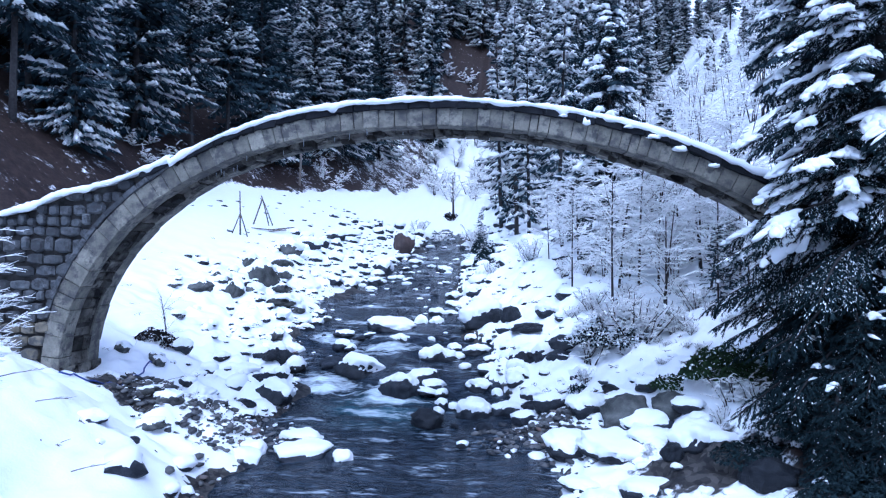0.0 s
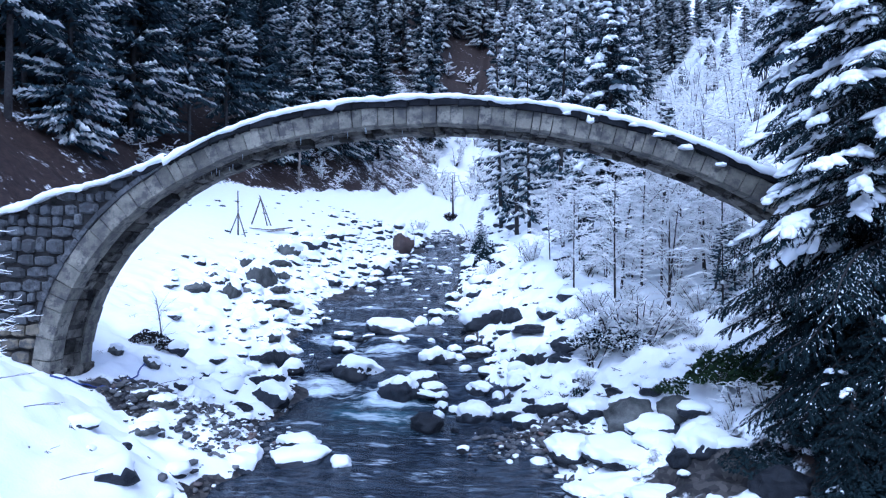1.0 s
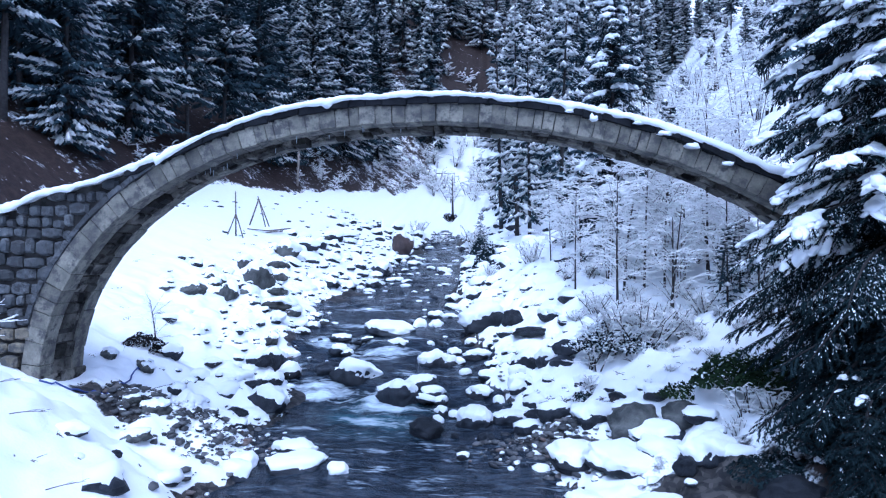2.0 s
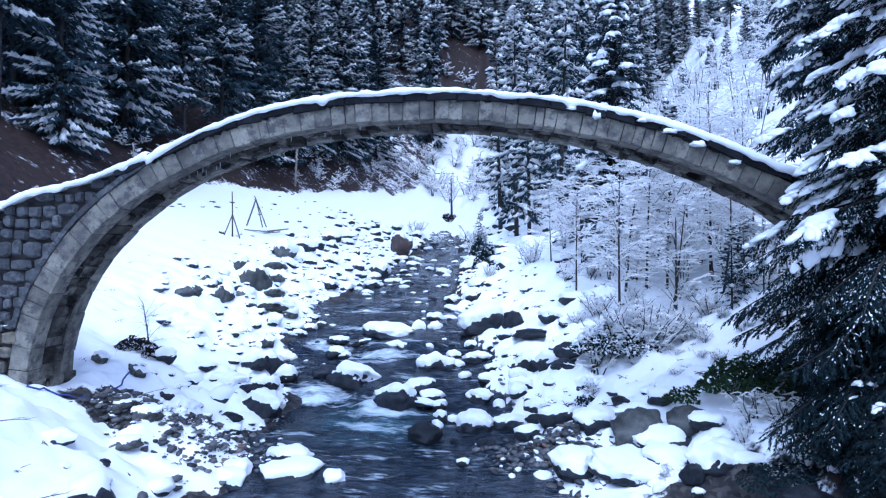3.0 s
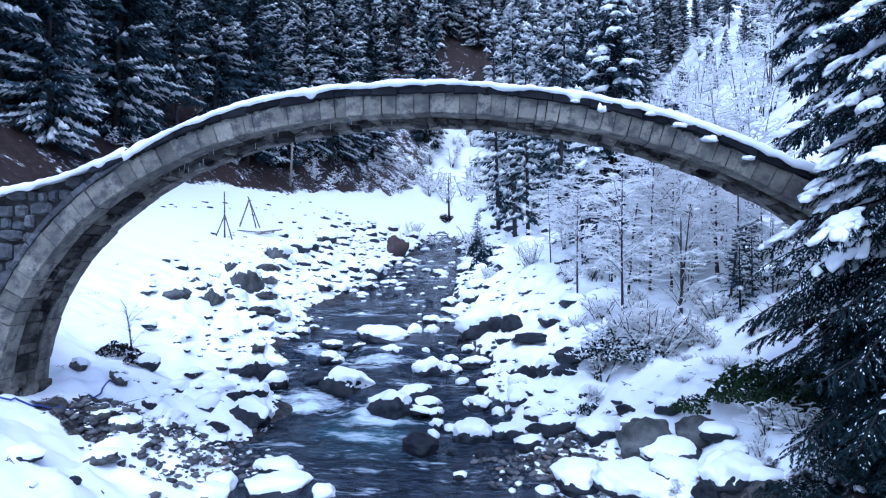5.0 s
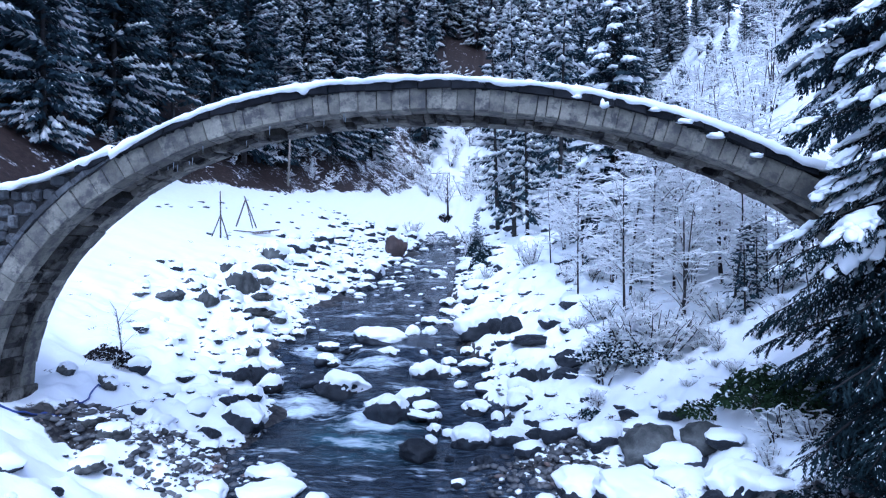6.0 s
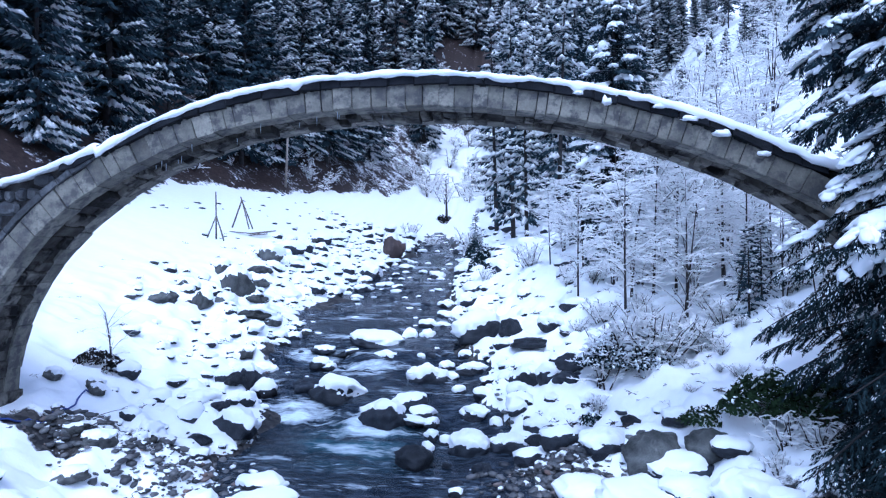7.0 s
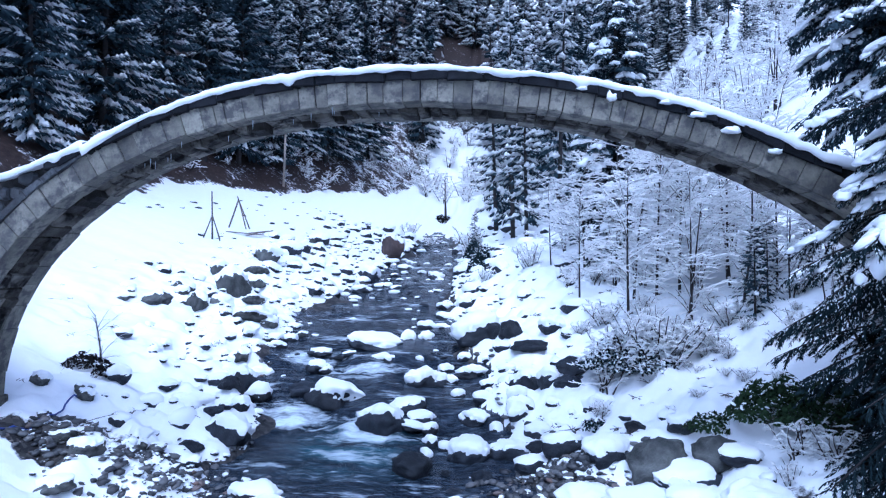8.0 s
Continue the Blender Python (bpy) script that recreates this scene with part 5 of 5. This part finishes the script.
                t += step / L * r.uniform(0.8, 1.2)
        z += gap * (1.15 - 0.4 * f)
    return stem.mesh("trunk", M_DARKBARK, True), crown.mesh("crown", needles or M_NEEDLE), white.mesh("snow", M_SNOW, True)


def sprig(soup, p, d, length, width, r):
    """A slim spray of needles."""
    side = d.cross(Vector((r.uniform(-0.7, 0.7), r.uniform(-0.7, 0.7), 1))).normalized()
    m = p + d * length * 0.5
    soup.add([p, m + side * width, p + d * length, m - side * width], [(0, 1, 2), (0, 2, 3)])


def pillow(soup, c, along_dir, half, width, height, r, ball=None):
    """A rounded cushion of snow lying along a twig."""
    a = Vector((along_dir.x, along_dir.y, along_dir.z * 0.9)).normalized()
    s = a.cross(Vector((0, 0, 1)))
    s = s.normalized() if s.length > 0.05 else Vector((1, 0, 0))
    u = s.cross(a)
    off = Vector((r.uniform(0, 99), r.uniform(0, 99), 0))
    out = []
    ball = ball or BALL2
    for p in ball[0]:
        k = 1 + 0.55 * noise.noise(p * 1.6 + off)
        out.append(c + a * (p.x * half * k) + s * (p.y * width * k) + u * (p.z * height * k * (1.0 if p.z > 0 else 0.4)))
    soup.add(out, ball[1])


tree_thing("spruce_tree", fine_spruce(5, 14.5, 4.3, 0.02, 0.4, 12, 0.75, 3.2, 0.13, 0.12, None, 0.0095, 9.0, 1.5, 1.1, (0.18, 0.07), None, 0.055, (-1, 1, -0.6, 0.6, -0.2, 0.2)), pose(7.75, 12.75, ground(7.75, 12.75) - 0.2, 0, 0, 35),
           "big dark spruce beside the bridge with thick snow on its boughs", "spruce", "")
REAR_SPRUCE = fine_spruce(23, 22.0, 2.5, 0.2, 0.4, 13, 0.95, 0.0, 0.18, 0.19, BALL1, 0.026, 12.0, 0.6, 1.15, (0.3, 0.3), M_HAZED)
tree_thing("spruce_tree", REAR_SPRUCE, pose(9.9, 18.8, ground(9.9, 18.8) - 0.2, 0, 0, 80),
           "tall spruce heavily laden with snow behind the bridge end", "spruce", "snow-laden spruces behind the bridge")
tree_thing("spruce_tree", fine_spruce(29, 13.0, 2.6, 0.05, 0.44, 8, 0.62, 0.0, 0.24, 0.26, BALL1, 0.04, 99.0, 0.75, 1.9, (0.3, 0.3), M_HAZED), pose(5.75, 31.3, ground(5.75, 31.3) - 0.2, 0, 0, 200),
           "spruce with heavy pads of snow on every bough", "spruce", "snow-laden spruces behind the bridge")
tree_thing("young_spruce", fine_spruce(9, 3.6, 1.2, 0.04, 0.28, 8, 0.0, 9.0, 0.13, 0.12, None, 0.01, fleck=(0.0, 0.04), node=0.06), pose(7.1, 9.4, ground(7.1, 9.4) - 0.15, 0, 0, 10),
           "dark young spruce with a little snow under the big one", "spruce", "")


# small trees added as fill, to darken the shaded ground below the big spruce
FILL_SPRUCE = fine_spruce(17, 3.2, 1.3, 0.03, 0.28, 8, 0.0, 9.0, 0.14, 0.12, None, 0.01, fleck=(0.0, 0.015), node=0.06)
for x, y, s, turn in ((6.5, 12.9, 0.8, 0), (6.9, 11.9, 0.95, 70), (7.7, 10.9, 1.0, 140), (6.6, 13.9, 0.7, 200), (7.2, 10.2, 0.75, 260), (8.4, 13.9, 1.1, 30), (5.9, 11.4, 0.55, 310), (6.3, 10.9, 0.8, 20), (7.3, 13.4, 1.2, 50), (8.3, 12.3, 1.4, 130), (8.9, 14.3, 1.5, 210), (7.9, 11.6, 1.2, 300), (5.7, 10.5, 0.6, 170), (6.9, 10.7, 0.9, 240), (6.0, 12.2, 0.6, 90), (6.2, 9.9, 0.6, 100)):
    tree_thing("young_spruce", FILL_SPRUCE, pose(x, y, ground(x, y) - 0.12, 0, 0, turn) @ Matrix.Diagonal((s, s, s, 1)), "dark young spruce added to fill the shade under the big spruce", "spruce", "young spruces under the big one")


def stem_thing(x, y, h, lean, az):
    s = Soup()
    r = random.Random(int(x * 100))
    line = [Vector((math.cos(az) * lean * h * (k / 6) ** 1.5, math.sin(az) * lean * h * (k / 6) ** 1.5, h * k / 6)) for k in range(7)]
    s.tube(line, [0.045 * (1 - k / 8) + 0.006 for k in range(7)], 6)
    for _ in range(10):
        p, d = along(line, r.uniform(0.3, 0.98))
        tw = branch_line(r, p, r.uniform(0, 6.3), r.uniform(0.3, 0.8), 0.4, 0.5, 0.0, 3)
        s.tube(tw, [0.012, 0.009, 0.006, 0.002], 3, False)
    ob = tagged(new("bare_stem", s.mesh("bare_stem", M_BARK)), "thin bare dark stem in the shade of the spruce", "sapling", "thin stems under the spruce")
    ob.matrix_basis = pose(x, y, ground(x, y) - 0.05)


for x, y, h, lean, az in ((7.1, 13.6, 3.0, 0.2, 2.6), (7.35, 13.3, 3.4, 0.05, 0.5), (7.55, 13.7, 3.2, 0.08, 1.0), (6.7, 13.9, 2.2, 0.3, 2.9)):
    stem_thing(x, y, h, lean, az)


# ---- leafy and dry undergrowth ----
M_BARKLEAF = needle_material("dead_leaves", (0.004, 0.004, 0.005), (0.02, 0.018, 0.018))

def leaf_mound(seed, w, d, h, n, mat, size):
    """A sprawling bush: arching canes under a coat of separate leaves."""
    r = random.Random(seed)
    leaves, canes = Soup(), Soup()
    for _ in range(int(n / 40)):
        a = r.uniform(0, 6.28)
        line = branch_line(r, Vector((r.uniform(-w, w) * 0.5, r.uniform(-d, d) * 0.5, 0)), a, r.uniform(0.5, 1.0) * w, 0.9, 1.9, 0.0, 5)
        canes.tube(line, [0.008, 0.007, 0.006, 0.005, 0.004, 0.002], 3, False)
    for _ in range(n):
        a, q = r.uniform(0, 6.28), math.sqrt(r.random())
        lump_h = 0.75 + 0.35 * noise.noise((math.cos(a) * q * 2 + seed, math.sin(a) * q * 2, 0))
        x, y = math.cos(a) * q * w, math.sin(a) * q * d
        z = h * (1 - q ** 2.2) * lump_h * r.uniform(0.55, 1.05) + 0.04
        nrm = Vector((x / w, y / d, 0.9)) + Vector((r.gauss(0, 0.5), r.gauss(0, 0.5), r.gauss(0, 0.4)))
        t = nrm.orthogonal().normalized()
        t = Matrix.Rotation(r.uniform(0, 6.28), 3, nrm) @ t
        s = nrm.normalized().cross(t)
        k = size * r.uniform(0.6, 1.3)
        p = Vector((x, y, z))
        up = nrm.normalized() * k * 0.18
        leaves.add([p - t * k, p - t * k * 0.3 + s * k * 0.55 - up, p + t * k, p - t * k * 0.3 - s * k * 0.55 - up, p + up * 0.3], [(0, 1, 4), (1, 2, 4), (2, 3, 4), (3, 0, 4)])
    return canes.mesh("canes", M_TWIG), leaves.mesh("leaves", mat)


def mound_thing(name, seed, x, y, w, d, h, n, mat, size, label, turn=0.0, snow_bits=0):
    ob = tagged(new(name), label, "bush")
    ob.matrix_basis = pose(x, y, ground(x, y) - 0.03, 0, 0, turn)
    for pn, me in zip(("cane_tangle", "foliage"), leaf_mound(seed, w, d, h, n, mat, size)):
        tagged(piece(pn, me, ob), kind="stuff")
    if snow_bits:
        r, s = random.Random(seed), Soup()
        for _ in range(snow_bits):
            a, q = r.uniform(0, 6.28), math.sqrt(r.random())
            p = Vector((math.cos(a) * q * w, math.sin(a) * q * d, h * (1 - q ** 2.2) * 0.8 + 0.05))
            pillow(s, p * r.uniform(0.9, 1.1), Vector((math.cos(a * 7), math.sin(a * 7), r.uniform(-0.9, 0.9))), r.uniform(0.02, 0.1), r.uniform(0.015, 0.045), r.uniform(0.015, 0.045), r, BALL1)
        tagged(piece("snow", s.mesh("snow", M_SNOW, True), ob), kind="stuff")


mound_thing("bramble_bush", 3, 5.75, 16.0, 1.0, 0.8, 0.9, 1800, M_LEAF, 0.06, "dark green leafy bramble bush at the bank's edge", 20, 14)
mound_thing("bramble_bush", 4, 6.5, 15.4, 1.0, 0.9, 1.15, 1700, M_LEAF, 0.06, "dark green leafy bramble under the spruce", 60, 4)
mound_thing("bramble_bush", 14, 4.8, 16.7, 0.6, 0.5, 0.35, 600, M_LEAF, 0.05, "low green bramble creeping over the snow", 0, 12)
mound_thing("undergrowth", 6, 6.2, 12.4, 1.0, 1.2, 0.7, 2200, M_NEEDLE, 0.045, "dark tangled undergrowth below the spruce", 0, 3)
mound_thing("undergrowth", 7, 7.0, 11.2, 1.2, 1.3, 1.0, 2600, M_NEEDLE, 0.05, "dark tangled undergrowth below the spruce", 90, 4)
mound_thing("undergrowth", 8, 7.9, 14.0, 1.2, 1.2, 1.6, 1300, M_NEEDLE, 0.09, "dark evergreen undergrowth by the bridge end", 30, 2)
mound_thing("undergrowth", 9, 6.1, 10.5, 0.9, 0.9, 0.6, 1500, M_NEEDLE, 0.045, "dark tangled undergrowth beside the boulders", 30, 3)
mound_thing("leafy_bush", 12, 4.1, 20.6, 1.55, 1.0, 1.15, 2400, M_NEEDLE, 0.055, "dense dark bush almost buried in snow", 0, 900)
mound_thing("undergrowth", 18, 5.3, 12.3, 0.9, 1.0, 0.5, 1600, M_NEEDLE, 0.045, "dark low undergrowth between shaded boulders", 15, 3)
mound_thing("undergrowth", 19, 5.6, 9.6, 1.0, 0.9, 0.7, 1600, M_NEEDLE, 0.045, "dark low undergrowth between shaded boulders", 75, 2)
mound_thing("undergrowth", 20, 6.6, 13.3, 0.9, 0.9, 0.9, 1500, M_NEEDLE, 0.05, "dark tangled undergrowth below the spruce", 45, 2)
mound_thing("leafy_bush", 24, -0.35, 40.6, 0.75, 0.7, 1.5, 1100, M_NEEDLE, 0.09, "dark evergreen bush dusted with snow at the water's edge", 0, 110)
mound_thing("leafy_bush", 25, -0.75, 46.8, 0.8, 0.8, 1.9, 1100, M_NEEDLE, 0.1, "dark evergreen bush dusted with snow at the water's edge", 40, 130)
mound_thing("leafy_bush", 26, -0.1, 43.6, 0.7, 0.7, 1.2, 800, M_NEEDLE, 0.09, "dark evergreen bush dusted with snow at the water's edge", 80, 120)
mound_thing("leafy_bush", 13, 2.8, 18.9, 0.45, 0.35, 0.32, 250, M_NEEDLE, 0.05, "small dark bush poking from the snow", 0, 30)
mound_thing("brush_heap", 17, -4.9, 76.5, 1.5, 0.9, 1.2, 900, M_BARKLEAF, 0.13, "dark brush round the foot of a thin tree", 0, 40)
mound_thing("brush_heap", 15, -10.5, 19.3, 0.7, 0.45, 0.45, 800, M_BARKLEAF, 0.045, "dark heap of dry brush in the snow", 0, 6)
mound_thing("brush_heap", 16, -9.75, 19.0, 0.42, 0.35, 0.4, 420, M_BARKLEAF, 0.04, "little clump of dry stalks in the snow", 0, 3)


# ---- poles, tripods and small things ----
def stick(soup, a, b, r0, r1=None, sides=6):
    soup.tube([Vector(a), Vector(a).lerp(Vector(b), 0.5) + Vector((0.012, -0.008, 0)), Vector(b)], [r0, (r0 + (r1 or r0)) / 2, r1 or r0], sides)


def sticks_thing(name, x, y, turn, parts, label, category, mat=M_WOOD):
    ob = tagged(new(name), label, category)
    ob.matrix_basis = pose(x, y, ground(x, y) - 0.03, 0, 0, turn)
    for pn, a, b, r0, r1 in parts:
        s = Soup()
        stick(s, a, b, r0, r1)
        piece(pn, s.mesh(pn, mat, True), ob)
    return ob


sticks_thing("pole_tripod", -15.5, 38.2, 0, [("mast", (0, 0, 0), (-0.05, 0, 2.75), 0.055, 0.035), ("brace", (-0.5, -0.2, -0.05), (-0.02, 0, 1.35), 0.04, 0.035),
             ("brace", (0.6, -0.35, -0.1), (0, 0, 1.35), 0.04, 0.035), ("brace", (0.2, 0.6, 0.0), (0, 0, 1.3), 0.04, 0.035)], "weathered wooden mast propped by three slanting poles in the snow", "tripod")
sticks_thing("pole_tripod", -15.9, 42.6, 0, [("leg", (-0.55, 0, -0.05), (0.15, 0.0, 1.95), 0.055, 0.05), ("leg", (1.0, -0.3, 0.05), (0.05, 0.02, 2.15), 0.045, 0.035),
             ("leg", (0.3, 0.9, 0.1), (0.08, 0.05, 2.1), 0.045, 0.035)], "leaning frame of three weathered poles in the snow", "tripod")


def plank_thing(x, y, turn, length, tilt, label):
    v, f = block(-0.09, 0.09, [(-length / 2, 0), (length / 2, 0), (length / 2, 0.05), (-length / 2, 0.05)], 0.01, 0.008)
    ob = tagged(new("plank", mesh_of("plank", v, f, M_WOOD)), label, "plank", "planks lying by the tripod")
    ob.matrix_basis = pose(x, y, ground(x, y) + 0.1, 0, tilt, turn)


for x, y, turn, ln, tilt in ((-14.9, 42.4, 8, 2.4, -6), (-14.7, 42.0, -12, 1.8, -3), (-15.3, 41.6, 30, 1.6, 4), (-14.6, 43.0, -4, 2.0, -8)):
    plank_thing(x, y, turn, ln, tilt, "grey weathered plank lying on the snow")
sticks_thing("utility_pole", -19.6, 63.2, 0, [("pole", (0, 0, -0.3), (0.2, 0, 5.4), 0.14, 0.11)], "plain pale wooden pole at the foot of the forest slope", "pole", M_POLE)
sticks_thing("utility_pole", 29.0, 88.0, 0, [("pole", (0, 0, -0.3), (0, 0, 6.2), 0.2, 0.15)], "dark wooden pole on the snowy clearing", "pole", M_BARK)
sticks_thing("fence", -8.45, 96, 0, [("post", (k * 0.9, 0, -0.2), (k * 0.9, 0, 1.5), 0.06, 0.05) for k in range(4)] + [("rail", (-0.1, 0, 1.35), (2.8, 0, 1.35), 0.05, 0.04)], "small open wooden fence at the edge of the meadow", "fence", M_BARK)
tree_thing("pine_tree", FOREST[1], pose(41, 113, ground(41, 113) - 0.2, 0, 0, 30) @ Matrix.Diagonal((0.5, 0.5, 0.55, 1)), "tall pine with a bare lower trunk on the ridge", "pine", "")


def build_hose():
    m, nt, b = material("blue_plastic", 0.45)
    n = noise_node(nt, 6)
    r = ramp(nt, n.outputs[0], [(0.3, (0.03, 0.05, 0.2)), (0.7, (0.06, 0.09, 0.32))])
    nt.links.new(r.outputs[0], b.inputs["Base Color"])
    cu = bpy.data.curves.new("hose", "CURVE")
    cu.dimensions, cu.bevel_depth, cu.bevel_resolution = "3D", 0.022, 2
    sp = cu.splines.new("POLY")
    way = [(-10.15, 14.4), (-9.95, 14.9), (-9.65, 15.5), (-9.5, 16.0), (-9.45, 16.8), (-9.7, 17.6), (-9.75, 18.4)]
    sp.points.add(len(way) * 4 - 4)
    for i in range(len(sp.points)):
        k, fr = divmod(i / 4, 1)
        k = int(k)
        a, c = way[k], way[min(k + 1, len(way) - 1)]
        x, y = a[0] + (c[0] - a[0]) * fr, a[1] + (c[1] - a[1]) * fr
        sp.points[i].co = (x + 0.04 * math.sin(i * 1.3), y, ground(x, y) + 0.04, 1)
    tmp = bpy.data.objects.new("tmp", cu)
    me = bpy.data.meshes.new_from_object(tmp)
    bpy.data.objects.remove(tmp)
    me.materials.clear()
    me.materials.append(m)
    tagged(new("hose", me), "thin blue plastic hose lying on the ground by the bridge foot", "hose")


build_hose()


def bridge_snow_bits():
    """Lumps of snow caught on small ledges of the arch, dark tufts and a few icicles."""
    r = random.Random(3)
    for x, z, half, h in ((2.35, 7.0, 0.1, 0.12), (3.86, 6.66, 0.17, 0.08), (4.45, 6.38, 0.15, 0.1), (1.82, 7.17, 0.09, 0.06), (3.3, 6.9, 0.1, 0.06), (5.2, 6.0, 0.12, 0.08)):
        s = Soup()
        pillow(s, Vector((x, FRONT - 0.06, z)), Vector((1, 0, -0.15)), half, 0.1, h, r)
        pillow(s, Vector((x + half * 0.5, FRONT - 0.05, z + 0.02)), Vector((1, 0, -0.2)), half * 0.6, 0.08, h * 0.7, r)
        piece("snow_lump", s.mesh("snow_lump", M_SNOW, True), bridge, None, "lump of white snow on a ledge")
    for x in (0.1, 0.65, 1.1, 3.55, 4.7, 2.9, -3.1, -5.2):
        s = Soup()
        z = deck_z(x) - COPE - 0.02
        for _ in range(26):
            d = Vector((r.gauss(0, 0.6), -abs(r.gauss(0.4, 0.3)), r.gauss(0, 0.5))).normalized()
            blade(s, Vector((x + r.uniform(-0.1, 0.1), FRONT - 0.02, z + r.uniform(-0.04, 0.03))), d, r.uniform(0.04, 0.09), 0.014, r)
        tagged(piece("moss_tuft", s.mesh("moss_tuft", M_NEEDLE), bridge, None, "dark tuft of moss and fern"), kind="stuff")
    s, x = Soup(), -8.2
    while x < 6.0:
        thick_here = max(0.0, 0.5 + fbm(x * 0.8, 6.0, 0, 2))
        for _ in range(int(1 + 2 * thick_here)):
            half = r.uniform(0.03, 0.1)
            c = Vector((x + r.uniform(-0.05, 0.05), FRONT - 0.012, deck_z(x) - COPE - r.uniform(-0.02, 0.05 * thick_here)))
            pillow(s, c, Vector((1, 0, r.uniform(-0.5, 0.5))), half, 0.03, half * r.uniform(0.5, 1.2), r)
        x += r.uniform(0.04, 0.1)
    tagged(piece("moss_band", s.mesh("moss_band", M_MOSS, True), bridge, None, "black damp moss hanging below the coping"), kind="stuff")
    m, nt, b = material("ice", 0.15)
    b.inputs["Base Color"].default_value = (0.75, 0.82, 0.88, 1)
    b.inputs["Transmission Weight"].default_value = 0.5
    for _ in range(14):
        x = r.choice((r.uniform(-7.0, -4.5), r.uniform(-4.5, -2.0)))
        z = intrados_z(x) + 0.02
        s = Soup()
        ln = r.uniform(0.08, 0.24)
        y = FRONT + r.uniform(0.05, 0.9)
        s.tube([Vector((x, y, z)), Vector((x, y, z - ln * 0.5)), Vector((x, y, z - ln))], [0.012, 0.008, 0.002], 5)
        piece("icicle", s.mesh("icicle", m, True), bridge, None, "thin clear icicle")


bridge_snow_bits()

# near bush at the water's edge, and twigs lying in the snow
bare_thing("snowy_bush", twig_meshes(201, 4.5, 4, 14, 0.36, 10, 6, 0.008, 0.016, 0.5, 0.1, 6), -8.0, 9.0, 1.0, 100, "bare bush with snow on its thin branches", "bush", "")


def fallen_twig(seed, x, y, turn, length):
    r, s = random.Random(seed), Soup()
    line = branch_line(r, Vector((0, 0, 0.03)), 0.0, length, 0.12, 0.2, 0.0, 6)
    s.tube(line, [0.012, 0.011, 0.01, 0.008, 0.006, 0.004, 0.002], 4)
    ob = tagged(new("fallen_twig"), "thin bare twig sticking out of the snow", "twig", "twigs in the snow")
    ob.matrix_basis = pose(x, y, ground(x, y), 0, -6, turn)
    piece("stem", s.mesh("stem", M_TWIG), ob)
    for _ in range(6):
        p, d = along(line, r.uniform(0.2, 0.95))
        s = Soup()
        s.tube(branch_line(r, p, r.uniform(-1, 1), length * r.uniform(0.15, 0.35), 0.25, 0.4, 0, 3), [0.006, 0.005, 0.003, 0.001], 3, False)
        piece("side_twig", s.mesh("side_twig", M_TWIG), ob)


for k, (x, y, turn, ln) in enumerate(((-8.6, 11.6, -20, 1.0), (-8.1, 11.1, 150, 0.8), (-7.3, 10.8, 20, 0.6), (-9.3, 11.5, 30, 0.8), (-9.0, 16.9, 60, 0.7), (-8.3, 17.6, 100, 0.6), (-6.9, 13.0, 140, 0.6))):
    fallen_twig(k, x, y, turn, ln)


def build_stalks():
    """Dry grass stalks and weed tips that poke through the snow."""
    r, s = random.Random(77), Soup()
    n = 0
    while n < 220:
        if r.random() < 0.7:
            x, y = r.uniform(1.5, 9.5), r.uniform(13, 30)
        else:
            x, y = r.uniform(-16, -6), r.uniform(9, 46)
        xl, xr = float(shore(XL_Y, XL_X, y)), float(shore(XR_Y, XR_X, y))
        if xl - 0.4 < x < xr + 0.4 or x < -11 and 13.5 < y < 17.5:
            continue
        n += 1
        base = Vector((x, y, ground(x, y) - 0.02))
        for _ in range(r.randrange(1, 12)):
            a, ln = r.uniform(0, 6.28), r.uniform(0.03, 0.16) 
            tip = base + Vector((math.cos(a) * ln * 0.8 + r.gauss(0, 0.1), math.sin(a) * ln * 0.8 + r.gauss(0, 0.08), ln * r.uniform(0.2, 1.0)))
            s.tube([base + Vector((r.gauss(0, 0.1), r.gauss(0, 0.1), 0)), base.lerp(tip, 0.5) + Vector((0, 0, 0.02)), tip], [0.009, 0.007, 0.003], 3, False)
    tagged(new("dry_stalks", s.mesh("dry_stalks", M_TWIG)), "dry stalks and weed tips poking through the snow", "stalks", kind="stuff")


build_stalks()
